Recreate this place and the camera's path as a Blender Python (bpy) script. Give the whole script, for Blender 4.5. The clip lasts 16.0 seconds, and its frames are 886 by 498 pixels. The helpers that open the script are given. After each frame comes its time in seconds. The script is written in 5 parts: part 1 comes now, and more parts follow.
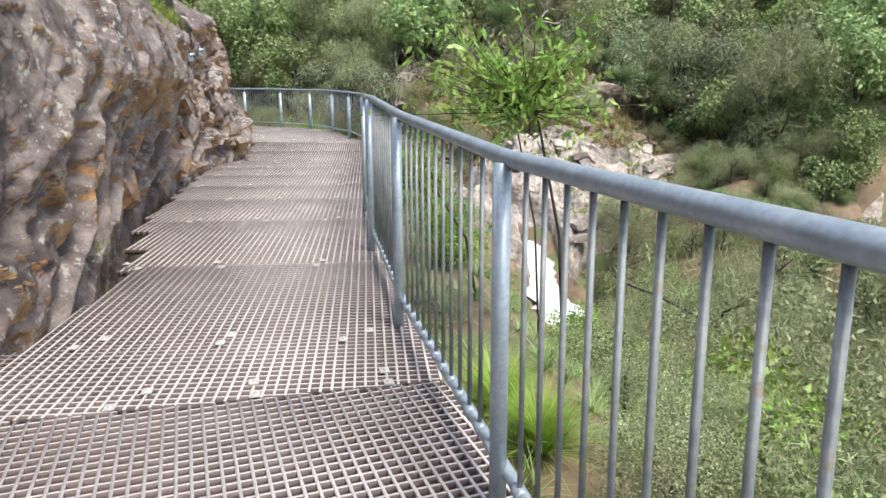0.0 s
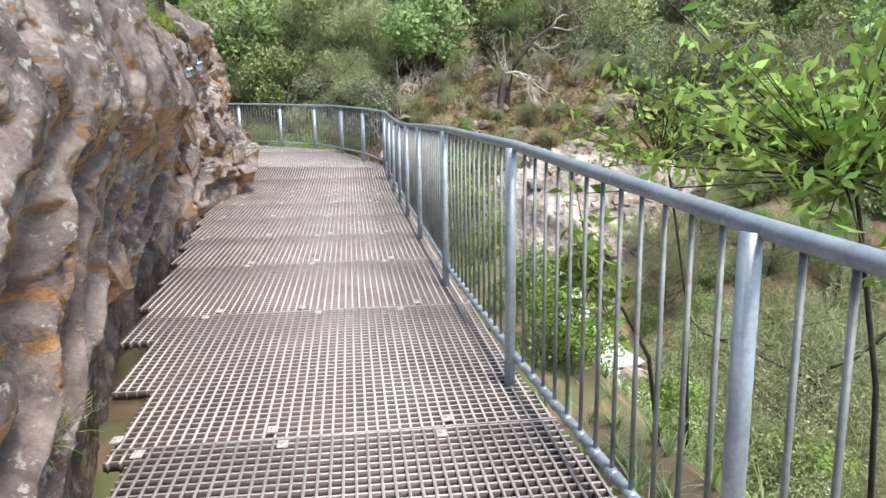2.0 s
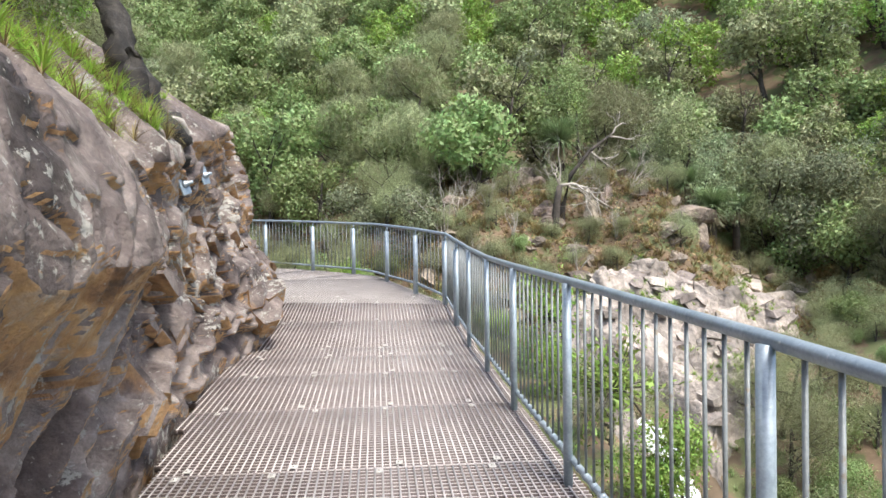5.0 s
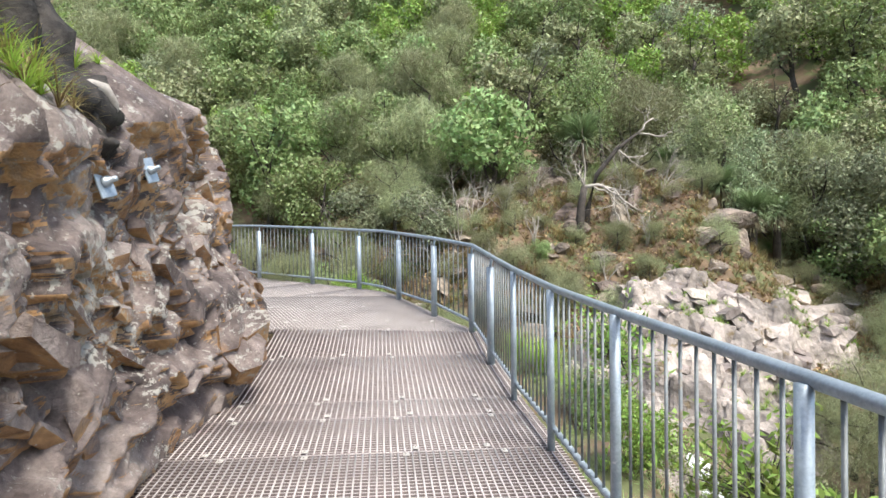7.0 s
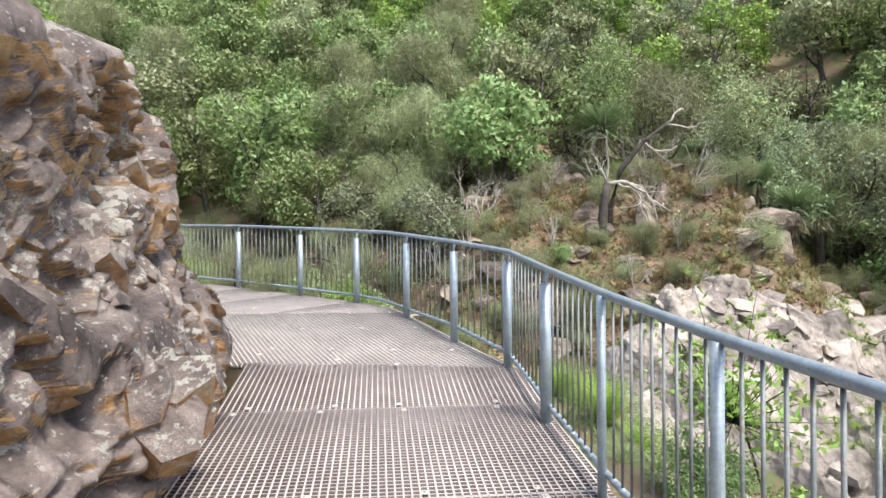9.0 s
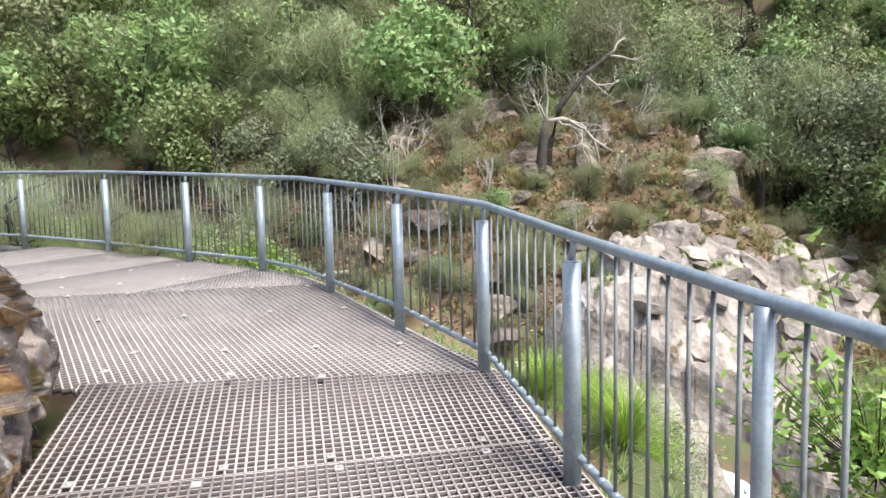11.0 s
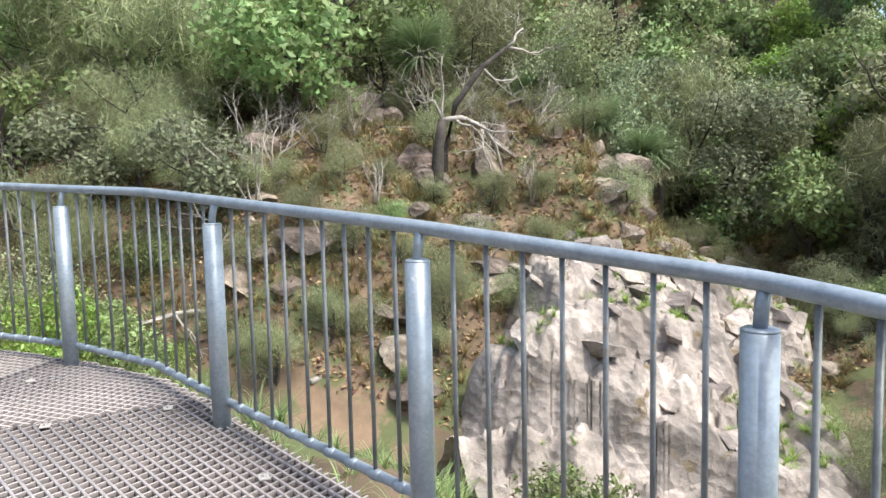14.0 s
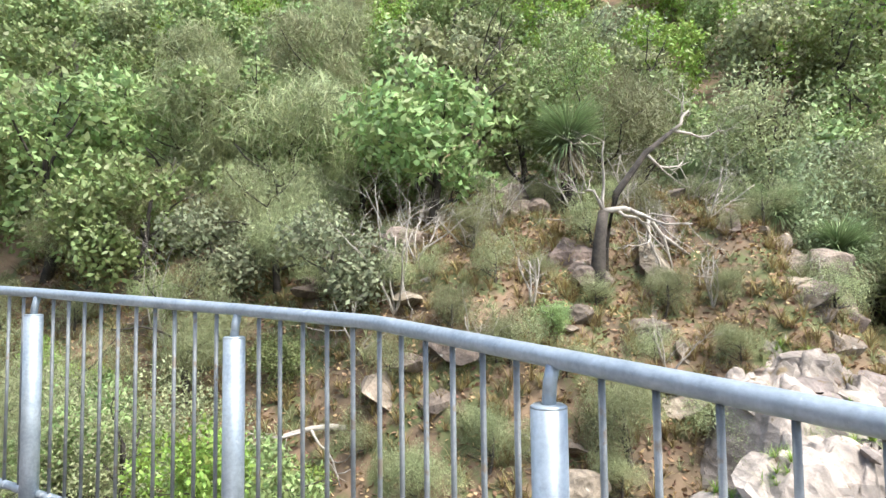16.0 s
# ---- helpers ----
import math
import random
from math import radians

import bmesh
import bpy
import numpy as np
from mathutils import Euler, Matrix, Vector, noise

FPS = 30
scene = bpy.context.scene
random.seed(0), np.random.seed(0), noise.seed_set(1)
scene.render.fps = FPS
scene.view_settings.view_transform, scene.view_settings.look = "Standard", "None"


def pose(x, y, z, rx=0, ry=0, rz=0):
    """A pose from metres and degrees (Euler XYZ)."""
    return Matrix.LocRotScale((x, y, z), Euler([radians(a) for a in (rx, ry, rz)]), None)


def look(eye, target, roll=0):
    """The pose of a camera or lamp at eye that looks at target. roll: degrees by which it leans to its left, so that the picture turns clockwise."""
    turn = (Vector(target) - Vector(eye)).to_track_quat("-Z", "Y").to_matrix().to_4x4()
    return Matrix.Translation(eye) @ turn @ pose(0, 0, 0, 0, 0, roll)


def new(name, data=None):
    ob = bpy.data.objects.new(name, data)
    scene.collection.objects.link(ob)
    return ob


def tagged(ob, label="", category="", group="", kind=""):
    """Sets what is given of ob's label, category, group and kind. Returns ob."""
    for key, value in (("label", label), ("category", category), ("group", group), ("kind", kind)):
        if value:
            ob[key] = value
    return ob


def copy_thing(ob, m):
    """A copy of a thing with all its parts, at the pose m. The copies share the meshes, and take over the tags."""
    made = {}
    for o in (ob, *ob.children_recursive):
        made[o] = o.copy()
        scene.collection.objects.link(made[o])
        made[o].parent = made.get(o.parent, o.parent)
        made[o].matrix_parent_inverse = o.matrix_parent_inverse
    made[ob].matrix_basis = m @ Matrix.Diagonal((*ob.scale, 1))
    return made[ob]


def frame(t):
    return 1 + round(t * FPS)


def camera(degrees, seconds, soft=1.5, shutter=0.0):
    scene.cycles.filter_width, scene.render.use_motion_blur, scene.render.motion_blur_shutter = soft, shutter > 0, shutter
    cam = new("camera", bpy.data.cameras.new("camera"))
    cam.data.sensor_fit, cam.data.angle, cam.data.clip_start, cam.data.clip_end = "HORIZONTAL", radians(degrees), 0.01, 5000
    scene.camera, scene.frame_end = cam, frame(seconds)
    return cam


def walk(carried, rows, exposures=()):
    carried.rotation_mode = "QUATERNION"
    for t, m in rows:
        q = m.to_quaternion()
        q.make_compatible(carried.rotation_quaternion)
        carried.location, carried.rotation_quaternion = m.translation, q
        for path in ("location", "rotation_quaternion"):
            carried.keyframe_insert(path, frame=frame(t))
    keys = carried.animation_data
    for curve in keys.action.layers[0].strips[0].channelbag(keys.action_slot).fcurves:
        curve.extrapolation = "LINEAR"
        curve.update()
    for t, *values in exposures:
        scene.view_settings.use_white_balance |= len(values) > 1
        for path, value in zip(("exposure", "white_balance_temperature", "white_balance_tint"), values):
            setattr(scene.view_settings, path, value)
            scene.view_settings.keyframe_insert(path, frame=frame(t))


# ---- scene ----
cam = camera(68.7, 16.0)
PATH = [
    (0, (0.055, 0.224, 1.136), (0.257, 1.983, 0.811), -0.1),
    (0.5, (-0.127, 0.720, 1.203), (0.097, 2.476, 0.879), -0.2),
    (1, (-0.337, 1.207, 1.287), (-0.095, 2.961, 0.962), -0.3),
    (1.5, (-0.473, 1.714, 1.346), (-0.226, 3.467, 1.022), -0.5),
    (2, (-0.648, 2.228, 1.405), (-0.401, 3.984, 1.100), -0.7),
    (2.5, (-0.704, 2.728, 1.447), (-0.455, 4.487, 1.152), -0.8),
    (3, (-0.780, 3.238, 1.531), (-0.531, 5.001, 1.264), -0.8),
    (3.5, (-0.832, 3.730, 1.590), (-0.578, 5.495, 1.344), -0.9),
    (4, (-0.887, 4.235, 1.642), (-0.629, 6.009, 1.477), -0.8),
    (4.5, (-0.931, 4.715, 1.669), (-0.671, 6.491, 1.534), -0.8),
    (5, (-1.015, 5.213, 1.722), (-0.829, 7.003, 1.714), -0.6),
    (5.2, (-1.097, 5.453, 1.762), (-0.929, 7.246, 1.768), -0.3),
    (7.3, (-1.094, 7.341, 1.881), (-0.920, 9.133, 1.877), -0.5),
    (7.5, (-1.106, 7.540, 1.873), (-0.933, 9.331, 1.877), -0.5),
    (8, (-1.121, 8.075, 1.867), (-0.946, 9.866, 1.868), -0.6),
    (8.2, (-1.131, 8.296, 1.886), (-0.955, 10.087, 1.888), -0.5),
    (10.3, (-1.198, 10.384, 1.955), (-0.988, 12.172, 1.935), -0.9),
    (10.5, (-1.178, 10.601, 1.965), (-0.947, 12.386, 1.916), -0.9),
    (11, (-1.152, 11.081, 1.984), (-0.742, 12.827, 1.829), -1.2),
    (11.5, (-1.115, 11.515, 1.969), (-0.460, 13.175, 1.740), -1.3),
    (12, (-1.140, 12.100, 1.979), (-0.364, 13.707, 1.750), -1.2),
    (12.5, (-1.156, 12.588, 1.967), (-0.341, 14.177, 1.739), -1.3),
    (13, (-1.177, 13.108, 1.996), (-0.357, 14.694, 1.769), -1.3),
    (13.5, (-1.218, 13.588, 2.052), (-0.396, 15.176, 1.836), -1.4),
    (14, (-1.226, 14.093, 2.107), (-0.403, 15.687, 1.961), -1.3),
    (14.5, (-1.283, 14.547, 2.155), (-0.483, 16.158, 2.091), -1.3),
    (15, (-1.328, 15.026, 2.185), (-0.569, 16.659, 2.187), -1.1),
    (15.5, (-1.409, 15.454, 2.232), (-0.760, 17.129, 2.348), -1.0),
    (16, (-1.484, 15.846, 2.263), (-0.918, 17.551, 2.378), -0.7),
]
walk(cam, [(t, look(eye, target, roll)) for t, eye, target, roll in PATH], exposures=[(0.0, 1.0, 6550, 6), (4.0, 1.15, 6550, 6), (14.0, 1.12, 6550, 6), (16.0, 1.5, 6550, 6)])

# ---- sky and sun: thin bright cloud, soft light from above the gorge ----
world = bpy.data.worlds.new("sky")
scene.world = world
world.use_nodes = True
wn = world.node_tree
sky = wn.nodes.new("ShaderNodeTexSky")
sky.sky_type, sky.sun_disc = "NISHITA", False
SUN_ELEVATION, SUN_AZIMUTH = radians(60), radians(150)
sky.sun_elevation, sky.sun_rotation = SUN_ELEVATION, SUN_AZIMUTH
sky.air_density, sky.dust_density = 1.0, 3.0
wn.nodes["Background"].inputs[1].default_value = 0.15
wn.links.new(sky.outputs[0], wn.nodes["Background"].inputs[0])
sun = new("sun", bpy.data.lights.new("sun", "SUN"))
sun.data.energy, sun.data.angle, sun.data.color = 2.3, radians(14), (1.0, 0.95, 0.87)
sun.matrix_world = look((0, 0, 30), Vector((0, 0, 30)) - Vector((math.sin(SUN_AZIMUTH) * math.cos(SUN_ELEVATION), math.cos(SUN_AZIMUTH) * math.cos(SUN_ELEVATION), math.sin(SUN_ELEVATION))))

# ---- small tools ----
RNG = np.random.default_rng(7)


def quad_mesh(name, verts, quads, smooth=False):
    """A mesh from arrays of corners and four-cornered faces."""
    verts, quads = np.asarray(verts, dtype=np.float32), np.asarray(quads, dtype=np.int32)
    me = bpy.data.meshes.new(name)
    me.vertices.add(len(verts))
    me.vertices.foreach_set("co", verts.ravel())
    me.loops.add(quads.size)
    me.loops.foreach_set("vertex_index", quads.ravel())
    me.polygons.add(len(quads))
    me.polygons.foreach_set("loop_start", np.arange(0, quads.size, 4, dtype=np.int32))
    if smooth:
        me.polygons.foreach_set("use_smooth", np.ones(len(quads), dtype=bool))
    me.update(calc_edges=True)
    return me


def grid_quads(rows, cols):
    i, j = np.meshgrid(np.arange(rows - 1), np.arange(cols - 1), indexing="ij")
    a = (i * cols + j).ravel()
    return np.stack([a, a + 1, a + cols + 1, a + cols], axis=1)


def put(name, me, material, parent=None, label="", m=None):
    """An object on a ready mesh, under its thing if one is given."""
    ob = new(name, me)
    if material is not None and not me.materials:
        me.materials.append(material)
    ob.parent = parent
    if m is not None:
        ob.matrix_basis = m
    return tagged(ob, label)


def part(name, bm, material, parent, label=""):
    me = bpy.data.meshes.new(name)
    bm.to_mesh(me)
    bm.free()
    return put(name, me, material, parent, label)


def thing(name, label, category, m=None, group="", kind=""):
    ob = new(name)
    ob.empty_display_size = 0.1
    if m is not None:
        ob.matrix_basis = m
    return tagged(ob, label, category, group, kind)


def tube(path, radii, sides=8, caps=True):
    """Corners and faces of a pipe along a path with a radius at each point."""
    path = np.asarray(path, dtype=float)
    radii = np.broadcast_to(np.asarray(radii, dtype=float), (len(path),))
    way = np.gradient(path, axis=0)
    way /= np.linalg.norm(way, axis=1)[:, None] + 1e-9
    up = np.where(np.abs(way[:, 2:3]) > 0.9, np.array([[1.0, 0, 0]]), np.array([[0, 0, 1.0]]))
    a = np.cross(way, up)
    a /= np.linalg.norm(a, axis=1)[:, None]
    b = np.cross(a, way)
    ang = np.linspace(0, 2 * math.pi, sides, endpoint=False)
    ring = path[:, None] + radii[:, None, None] * (a[:, None] * np.cos(ang)[None, :, None] + b[:, None] * np.sin(ang)[None, :, None])
    verts = ring.reshape(-1, 3)
    quads = []
    for i in range(len(path) - 1):
        for j in range(sides):
            k = (j + 1) % sides
            quads.append((i * sides + j, i * sides + k, (i + 1) * sides + k, (i + 1) * sides + j))
    if caps:
        n = len(verts)
        verts = np.vstack([verts, path[0], path[-1]])
        last = (len(path) - 1) * sides
        for j in range(0, sides, 2):
            quads.append((n, (j + 2) % sides, j + 1, j))
            quads.append((n + 1, last + j, last + j + 1, last + (j + 2) % sides))
    return verts, np.array(quads)


def joined(pieces):
    verts, quads, n = [], [], 0
    for v, q in pieces:
        verts.append(v)
        quads.append(np.asarray(q) + n)
        n += len(v)
    return np.vstack(verts), np.vstack(quads)


def boxes(ends, width, depth):
    """Bars from a to b with their top along the line: corners and faces of all of them."""
    a, b = (np.array([e[i] for e in ends], dtype=float) for i in (0, 1))
    way = b - a
    side = np.stack([-way[:, 1], way[:, 0], np.zeros(len(a))], axis=1)
    side *= (width / 2) / (np.linalg.norm(side, axis=1)[:, None] + 1e-9)
    down = np.array([0, 0, -depth])
    low = 0.72
    v = np.stack([a - side, a + side, b + side, b - side, a - side * low + down, a + side * low + down, b + side * low + down, b - side * low + down], axis=1)
    f = np.array([(0, 3, 2, 1), (4, 5, 6, 7), (0, 1, 5, 4), (2, 3, 7, 6), (1, 2, 6, 5), (3, 0, 4, 7)])
    quads = (np.arange(len(a)) * 8)[:, None, None] + f[None]
    return v.reshape(-1, 3), quads.reshape(-1, 4)


# ---- materials ----
def material(name, low, high, scale=4.0, rough=0.7, metal=0.0, bump=0.3, fine=60.0, spot=None, spot_scale=8.0, spot_at=0.62, spread=0.0, translucent=0.0, bump_scale=None, stretch=(1, 1, 1), spec=0.4, object_spread=0.0, blocks=None):
    """A surface with broad blotches between two colours, fine grain, an optional third colour in spots, and relief."""
    m = bpy.data.materials.new(name)
    m.use_nodes = True
    t = m.node_tree
    n, ln = t.nodes, t.links
    bsdf = n["Principled BSDF"]
    bsdf.inputs["Roughness"].default_value, bsdf.inputs["Metallic"].default_value = rough, metal
    bsdf.inputs["Specular IOR Level"].default_value = spec
    geo = n.new("ShaderNodeNewGeometry")
    mapping = n.new("ShaderNodeMapping")
    mapping.inputs["Scale"].default_value = stretch
    ln.new(geo.outputs["Position"], mapping.inputs[0])
    where = mapping.outputs[0]

    def noise_at(s, detail=5.0, roughness=0.6):
        x = n.new("ShaderNodeTexNoise")
        x.inputs["Scale"].default_value, x.inputs["Detail"].default_value, x.inputs["Roughness"].default_value = s, detail, roughness
        ln.new(where, x.inputs["Vector"])
        return x.outputs["Fac"]

    def ramp(fac, stops):
        x = n.new("ShaderNodeValToRGB")
        e = x.color_ramp.elements
        while len(e) < len(stops):
            e.new(0.5)
        for el, (p, c) in zip(e, stops):
            el.position, el.color = p, (*c, 1)
        ln.new(fac, x.inputs[0])
        return x.outputs[0]

    def mix(fac, a, b, kind="MIX"):
        x = n.new("ShaderNodeMix")
        x.data_type, x.blend_type = "RGBA", kind
        for s, v in ((x.inputs[0], fac), (x.inputs[6], a), (x.inputs[7], b)):
            if isinstance(v, (int, float)):
                s.default_value = v
            elif isinstance(v, tuple):
                s.default_value = (*v, 1)
            else:
                ln.new(v, s)
        return x.outputs[2]

    colour = ramp(noise_at(scale), [(0.34, low), (0.66, high)])
    colour = mix(0.35, colour, ramp(noise_at(fine, 3.0), [(0.3, (0.55, 0.55, 0.55)), (0.7, (1.25, 1.25, 1.25))]), "MULTIPLY")
    if blocks is not None:
        # each broken face has a tone of its own
        for size, amount in ((blocks[0], 1.0), (blocks[0] * 3.1, 0.7)):
            turnm = n.new("ShaderNodeMapping")
            turnm.inputs["Rotation"].default_value, turnm.inputs["Scale"].default_value = (0.5, 0.9, 0.3), (1.0, 0.5, 0.8)
            ln.new(geo.outputs["Position"], turnm.inputs[0])
            vor = n.new("ShaderNodeTexVoronoi")
            vor.inputs["Scale"].default_value = size
            ln.new(turnm.outputs[0], vor.inputs["Vector"])
            sep2 = n.new("ShaderNodeSeparateColor")
            ln.new(vor.outputs["Color"], sep2.inputs[0])
            k = blocks[1] * amount
            colour = mix(1.0, colour, ramp(sep2.outputs[0], [(0.0, (1 - 0.55 * k,) * 3), (1.0, (1 + 0.65 * k,) * 3)]), "MULTIPLY")
    if spot is not None:
        colour = mix(ramp(noise_at(spot_scale, 6.0), [(spot_at, (0, 0, 0)), (spot_at + 0.06, (1, 1, 1))]), colour, spot)
    if spread or object_spread:
        if object_spread:
            info = n.new("ShaderNodeObjectInfo")
            hsv = n.new("ShaderNodeHueSaturation")
            for out, lo, hi in (("Value", 1 - object_spread, 1 + object_spread), ("Hue", 0.5 - object_spread * 0.07, 0.5 + object_spread * 0.07)):
                rng = n.new("ShaderNodeMapRange")
                rng.inputs["To Min"].default_value, rng.inputs["To Max"].default_value = lo, hi
                ln.new(info.outputs["Random"], rng.inputs["Value"])
                ln.new(rng.outputs[0], hsv.inputs[out])
            ln.new(colour, hsv.inputs["Color"])
            colour = hsv.outputs[0]
        if spread:
            hsv = n.new("ShaderNodeHueSaturation")
            for out, lo, hi in (("Value", 1 - spread, 1 + spread), ("Hue", 0.5 - spread * 0.06, 0.5 + spread * 0.06)):
                rng = n.new("ShaderNodeMapRange")
                rng.inputs["To Min"].default_value, rng.inputs["To Max"].default_value = lo, hi
                ln.new(geo.outputs["Random Per Island"], rng.inputs["Value"])
                ln.new(rng.outputs[0], hsv.inputs[out])
            ln.new(colour, hsv.inputs["Color"])
            colour = hsv.outputs[0]
    ln.new(colour, bsdf.inputs["Base Color"])
    if bump:
        b = n.new("ShaderNodeBump")
        b.inputs["Strength"].default_value, b.inputs["Distance"].default_value = bump, 0.02
        ln.new(noise_at(bump_scale or fine, 6.0, 0.7), b.inputs["Height"])
        ln.new(b.outputs[0], bsdf.inputs["Normal"])
        if blocks is not None:
            # small chipped faces under the grain
            chip = n.new("ShaderNodeTexVoronoi")
            chip.inputs["Scale"].default_value = blocks[0] * 5.0
            chip.feature = "F1"
            warp = n.new("ShaderNodeMapping")
            warp.inputs["Rotation"].default_value, warp.inputs["Scale"].default_value = (0.7, 0.4, 0.2), (1.0, 0.45, 0.9)
            ln.new(geo.outputs["Position"], warp.inputs[0])
            ln.new(warp.outputs[0], chip.inputs["Vector"])
            b2 = n.new("ShaderNodeBump")
            b2.inputs["Strength"].default_value, b2.inputs["Distance"].default_value = 1.0, 0.3 / (blocks[0] * 5.0)
            ln.new(chip.outputs["Distance"], b2.inputs["Height"])
            ln.new(b2.outputs[0], b.inputs["Normal"])
            b.inputs["Distance"].default_value = 0.035
    if translucent:
        tr = n.new("ShaderNodeBsdfTranslucent")
        ln.new(colour, tr.inputs[0])
        sh = n.new("ShaderNodeMixShader")
        sh.inputs[0].default_value = translucent
        ln.new(bsdf.outputs[0], sh.inputs[1])
        ln.new(tr.outputs[0], sh.inputs[2])
        ln.new(sh.outputs[0], n["Material Output"].inputs[0])
    return m


# grating bars: dark sides and undersides, paler top faces
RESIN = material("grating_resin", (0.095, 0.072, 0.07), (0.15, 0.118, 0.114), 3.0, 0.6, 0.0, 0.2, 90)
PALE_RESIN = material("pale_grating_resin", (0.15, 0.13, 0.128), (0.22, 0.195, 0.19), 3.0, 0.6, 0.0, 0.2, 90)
BAR_TOP = material("grating_top", (0.41, 0.37, 0.362), (0.55, 0.51, 0.5), 2.2, 0.7, 0.0, 0.25, 120)
CLIP = material("clip_steel", (0.5, 0.47, 0.45), (0.66, 0.63, 0.6), 20, 0.4, 0.3, 0.1)
BEARER = material("bearer_steel", (0.10, 0.10, 0.11), (0.18, 0.18, 0.19), 5, 0.6, 0.4, 0.2)
STEEL = material("galvanised", (0.29, 0.345, 0.40), (0.41, 0.47, 0.53), 9.0, 0.42, 0.4, 0.12, 70, spot=(0.55, 0.58, 0.60), spot_scale=22, spot_at=0.66)
# baluster steel: duller, with the shade of its backlit side painted in
BAR_STEEL = material("dull_shaded_galvanised", (0.17, 0.185, 0.195), (0.28, 0.30, 0.31), 7.0, 0.55, 0.3, 0.15, 60, spot=(0.22, 0.19, 0.16), spot_scale=14, spot_at=0.6)


def cliff_material(name, rust_at):
    """Weathered purple-brown stone: dark stains, pale lichen scabs, bare rusty stone where the face hangs over or has broken off."""
    m = bpy.data.materials.new(name)
    m.use_nodes = True
    n, ln = m.node_tree.nodes, m.node_tree.links
    bsdf = n["Principled BSDF"]
    bsdf.inputs["Specular IOR Level"].default_value = 0.35
    geo = n.new("ShaderNodeNewGeometry")

    def noise_at(scale, detail=6.0, roughness=0.62, stretch=(1, 1, 1), turn=(0, 0, 0), warp=0.0):
        mp = n.new("ShaderNodeMapping")
        mp.inputs["Scale"].default_value, mp.inputs["Rotation"].default_value = stretch, turn
        ln.new(geo.outputs["Position"], mp.inputs[0])
        x = n.new("ShaderNodeTexNoise")
        x.inputs["Scale"].default_value, x.inputs["Detail"].default_value, x.inputs["Roughness"].default_value, x.inputs["Distortion"].default_value = scale, detail, roughness, warp
        ln.new(mp.outputs[0], x.inputs["Vector"])
        return x.outputs["Fac"]

    def ramp(fac, stops):
        x = n.new("ShaderNodeValToRGB")
        e = x.color_ramp.elements
        while len(e) < len(stops):
            e.new(0.5)
        for el, (p, c) in zip(e, stops):
            el.position, el.color = p, ((c, c, c, 1) if isinstance(c, (int, float)) else (*c, 1))
        ln.new(fac, x.inputs[0])
        return x.outputs[0]

    def mix(fac, a, b, kind="MIX"):
        x = n.new("ShaderNodeMix")
        x.data_type, x.blend_type = "RGBA", kind
        for sock, v in ((x.inputs[0], fac), (x.inputs[6], a), (x.inputs[7], b)):
            if isinstance(v, (int, float)):
                sock.default_value = v
            elif isinstance(v, tuple):
                sock.default_value = (*v, 1)
            else:
                ln.new(v, sock)
        return x.outputs[2]

    def sums(a, b, k):
        x = n.new("ShaderNodeMath")
        x.operation = "MULTIPLY_ADD"
        x.inputs[1].default_value = k
        ln.new(a, x.inputs[0])
        ln.new(b, x.inputs[2])
        return x.outputs[0]

    stone = ramp(noise_at(1.7, 8, 0.66, warp=0.4), [(0.36, (0.055, 0.042, 0.041)), (0.5, (0.165, 0.13, 0.122)), (0.64, (0.34, 0.285, 0.262))])
    stone = mix(0.6, stone, ramp(noise_at(11, 6, 0.7, (1, 0.5, 1), (0.9, 0, 0)), [(0.3, 0.5), (0.7, 1.45)]), "MULTIPLY")
    stone = mix(0.4, stone, ramp(noise_at(55, 4, 0.7), [(0.3, 0.55), (0.7, 1.4)]), "MULTIPLY")
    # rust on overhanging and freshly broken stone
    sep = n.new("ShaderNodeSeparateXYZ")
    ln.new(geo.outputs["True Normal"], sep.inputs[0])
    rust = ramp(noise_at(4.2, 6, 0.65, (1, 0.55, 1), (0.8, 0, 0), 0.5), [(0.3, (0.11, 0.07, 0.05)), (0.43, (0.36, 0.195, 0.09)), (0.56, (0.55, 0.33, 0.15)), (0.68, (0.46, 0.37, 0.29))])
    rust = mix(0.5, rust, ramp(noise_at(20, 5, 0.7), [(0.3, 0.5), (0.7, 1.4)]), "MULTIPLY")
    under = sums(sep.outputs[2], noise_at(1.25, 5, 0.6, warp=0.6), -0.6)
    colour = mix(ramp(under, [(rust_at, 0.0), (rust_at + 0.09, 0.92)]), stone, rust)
    # pale lichen, in scabs and flecks
    scab = sums(noise_at(1.3, 3, 0.5), noise_at(15, 5, 0.7), 0.55)
    colour = mix(ramp(scab, [(0.86, 0.0), (0.9, 0.75)]), colour, (0.44, 0.43, 0.39))
    colour = mix(ramp(noise_at(24, 3, 0.6), [(0.67, 0.0), (0.7, 0.7)]), colour, (0.5, 0.47, 0.42))
    ln.new(colour, bsdf.inputs["Base Color"])
    ln.new(ramp(noise_at(6, 5), [(0.3, 0.42), (0.7, 0.8)]), bsdf.inputs["Roughness"])
    last = None
    for fac, strength, distance in ((noise_at(7, 8, 0.68, (1, 0.55, 1), (0.9, 0, 0), 0.3), 0.8, 0.06), (noise_at(38, 6, 0.7), 0.7, 0.02)):
        b = n.new("ShaderNodeBump")
        b.inputs["Strength"].default_value, b.inputs["Distance"].default_value = strength, distance
        ln.new(fac, b.inputs["Height"])
        if last is not None:
            ln.new(last, b.inputs["Normal"])
        last = b.outputs[0]
    ln.new(last, bsdf.inputs["Normal"])
    return m


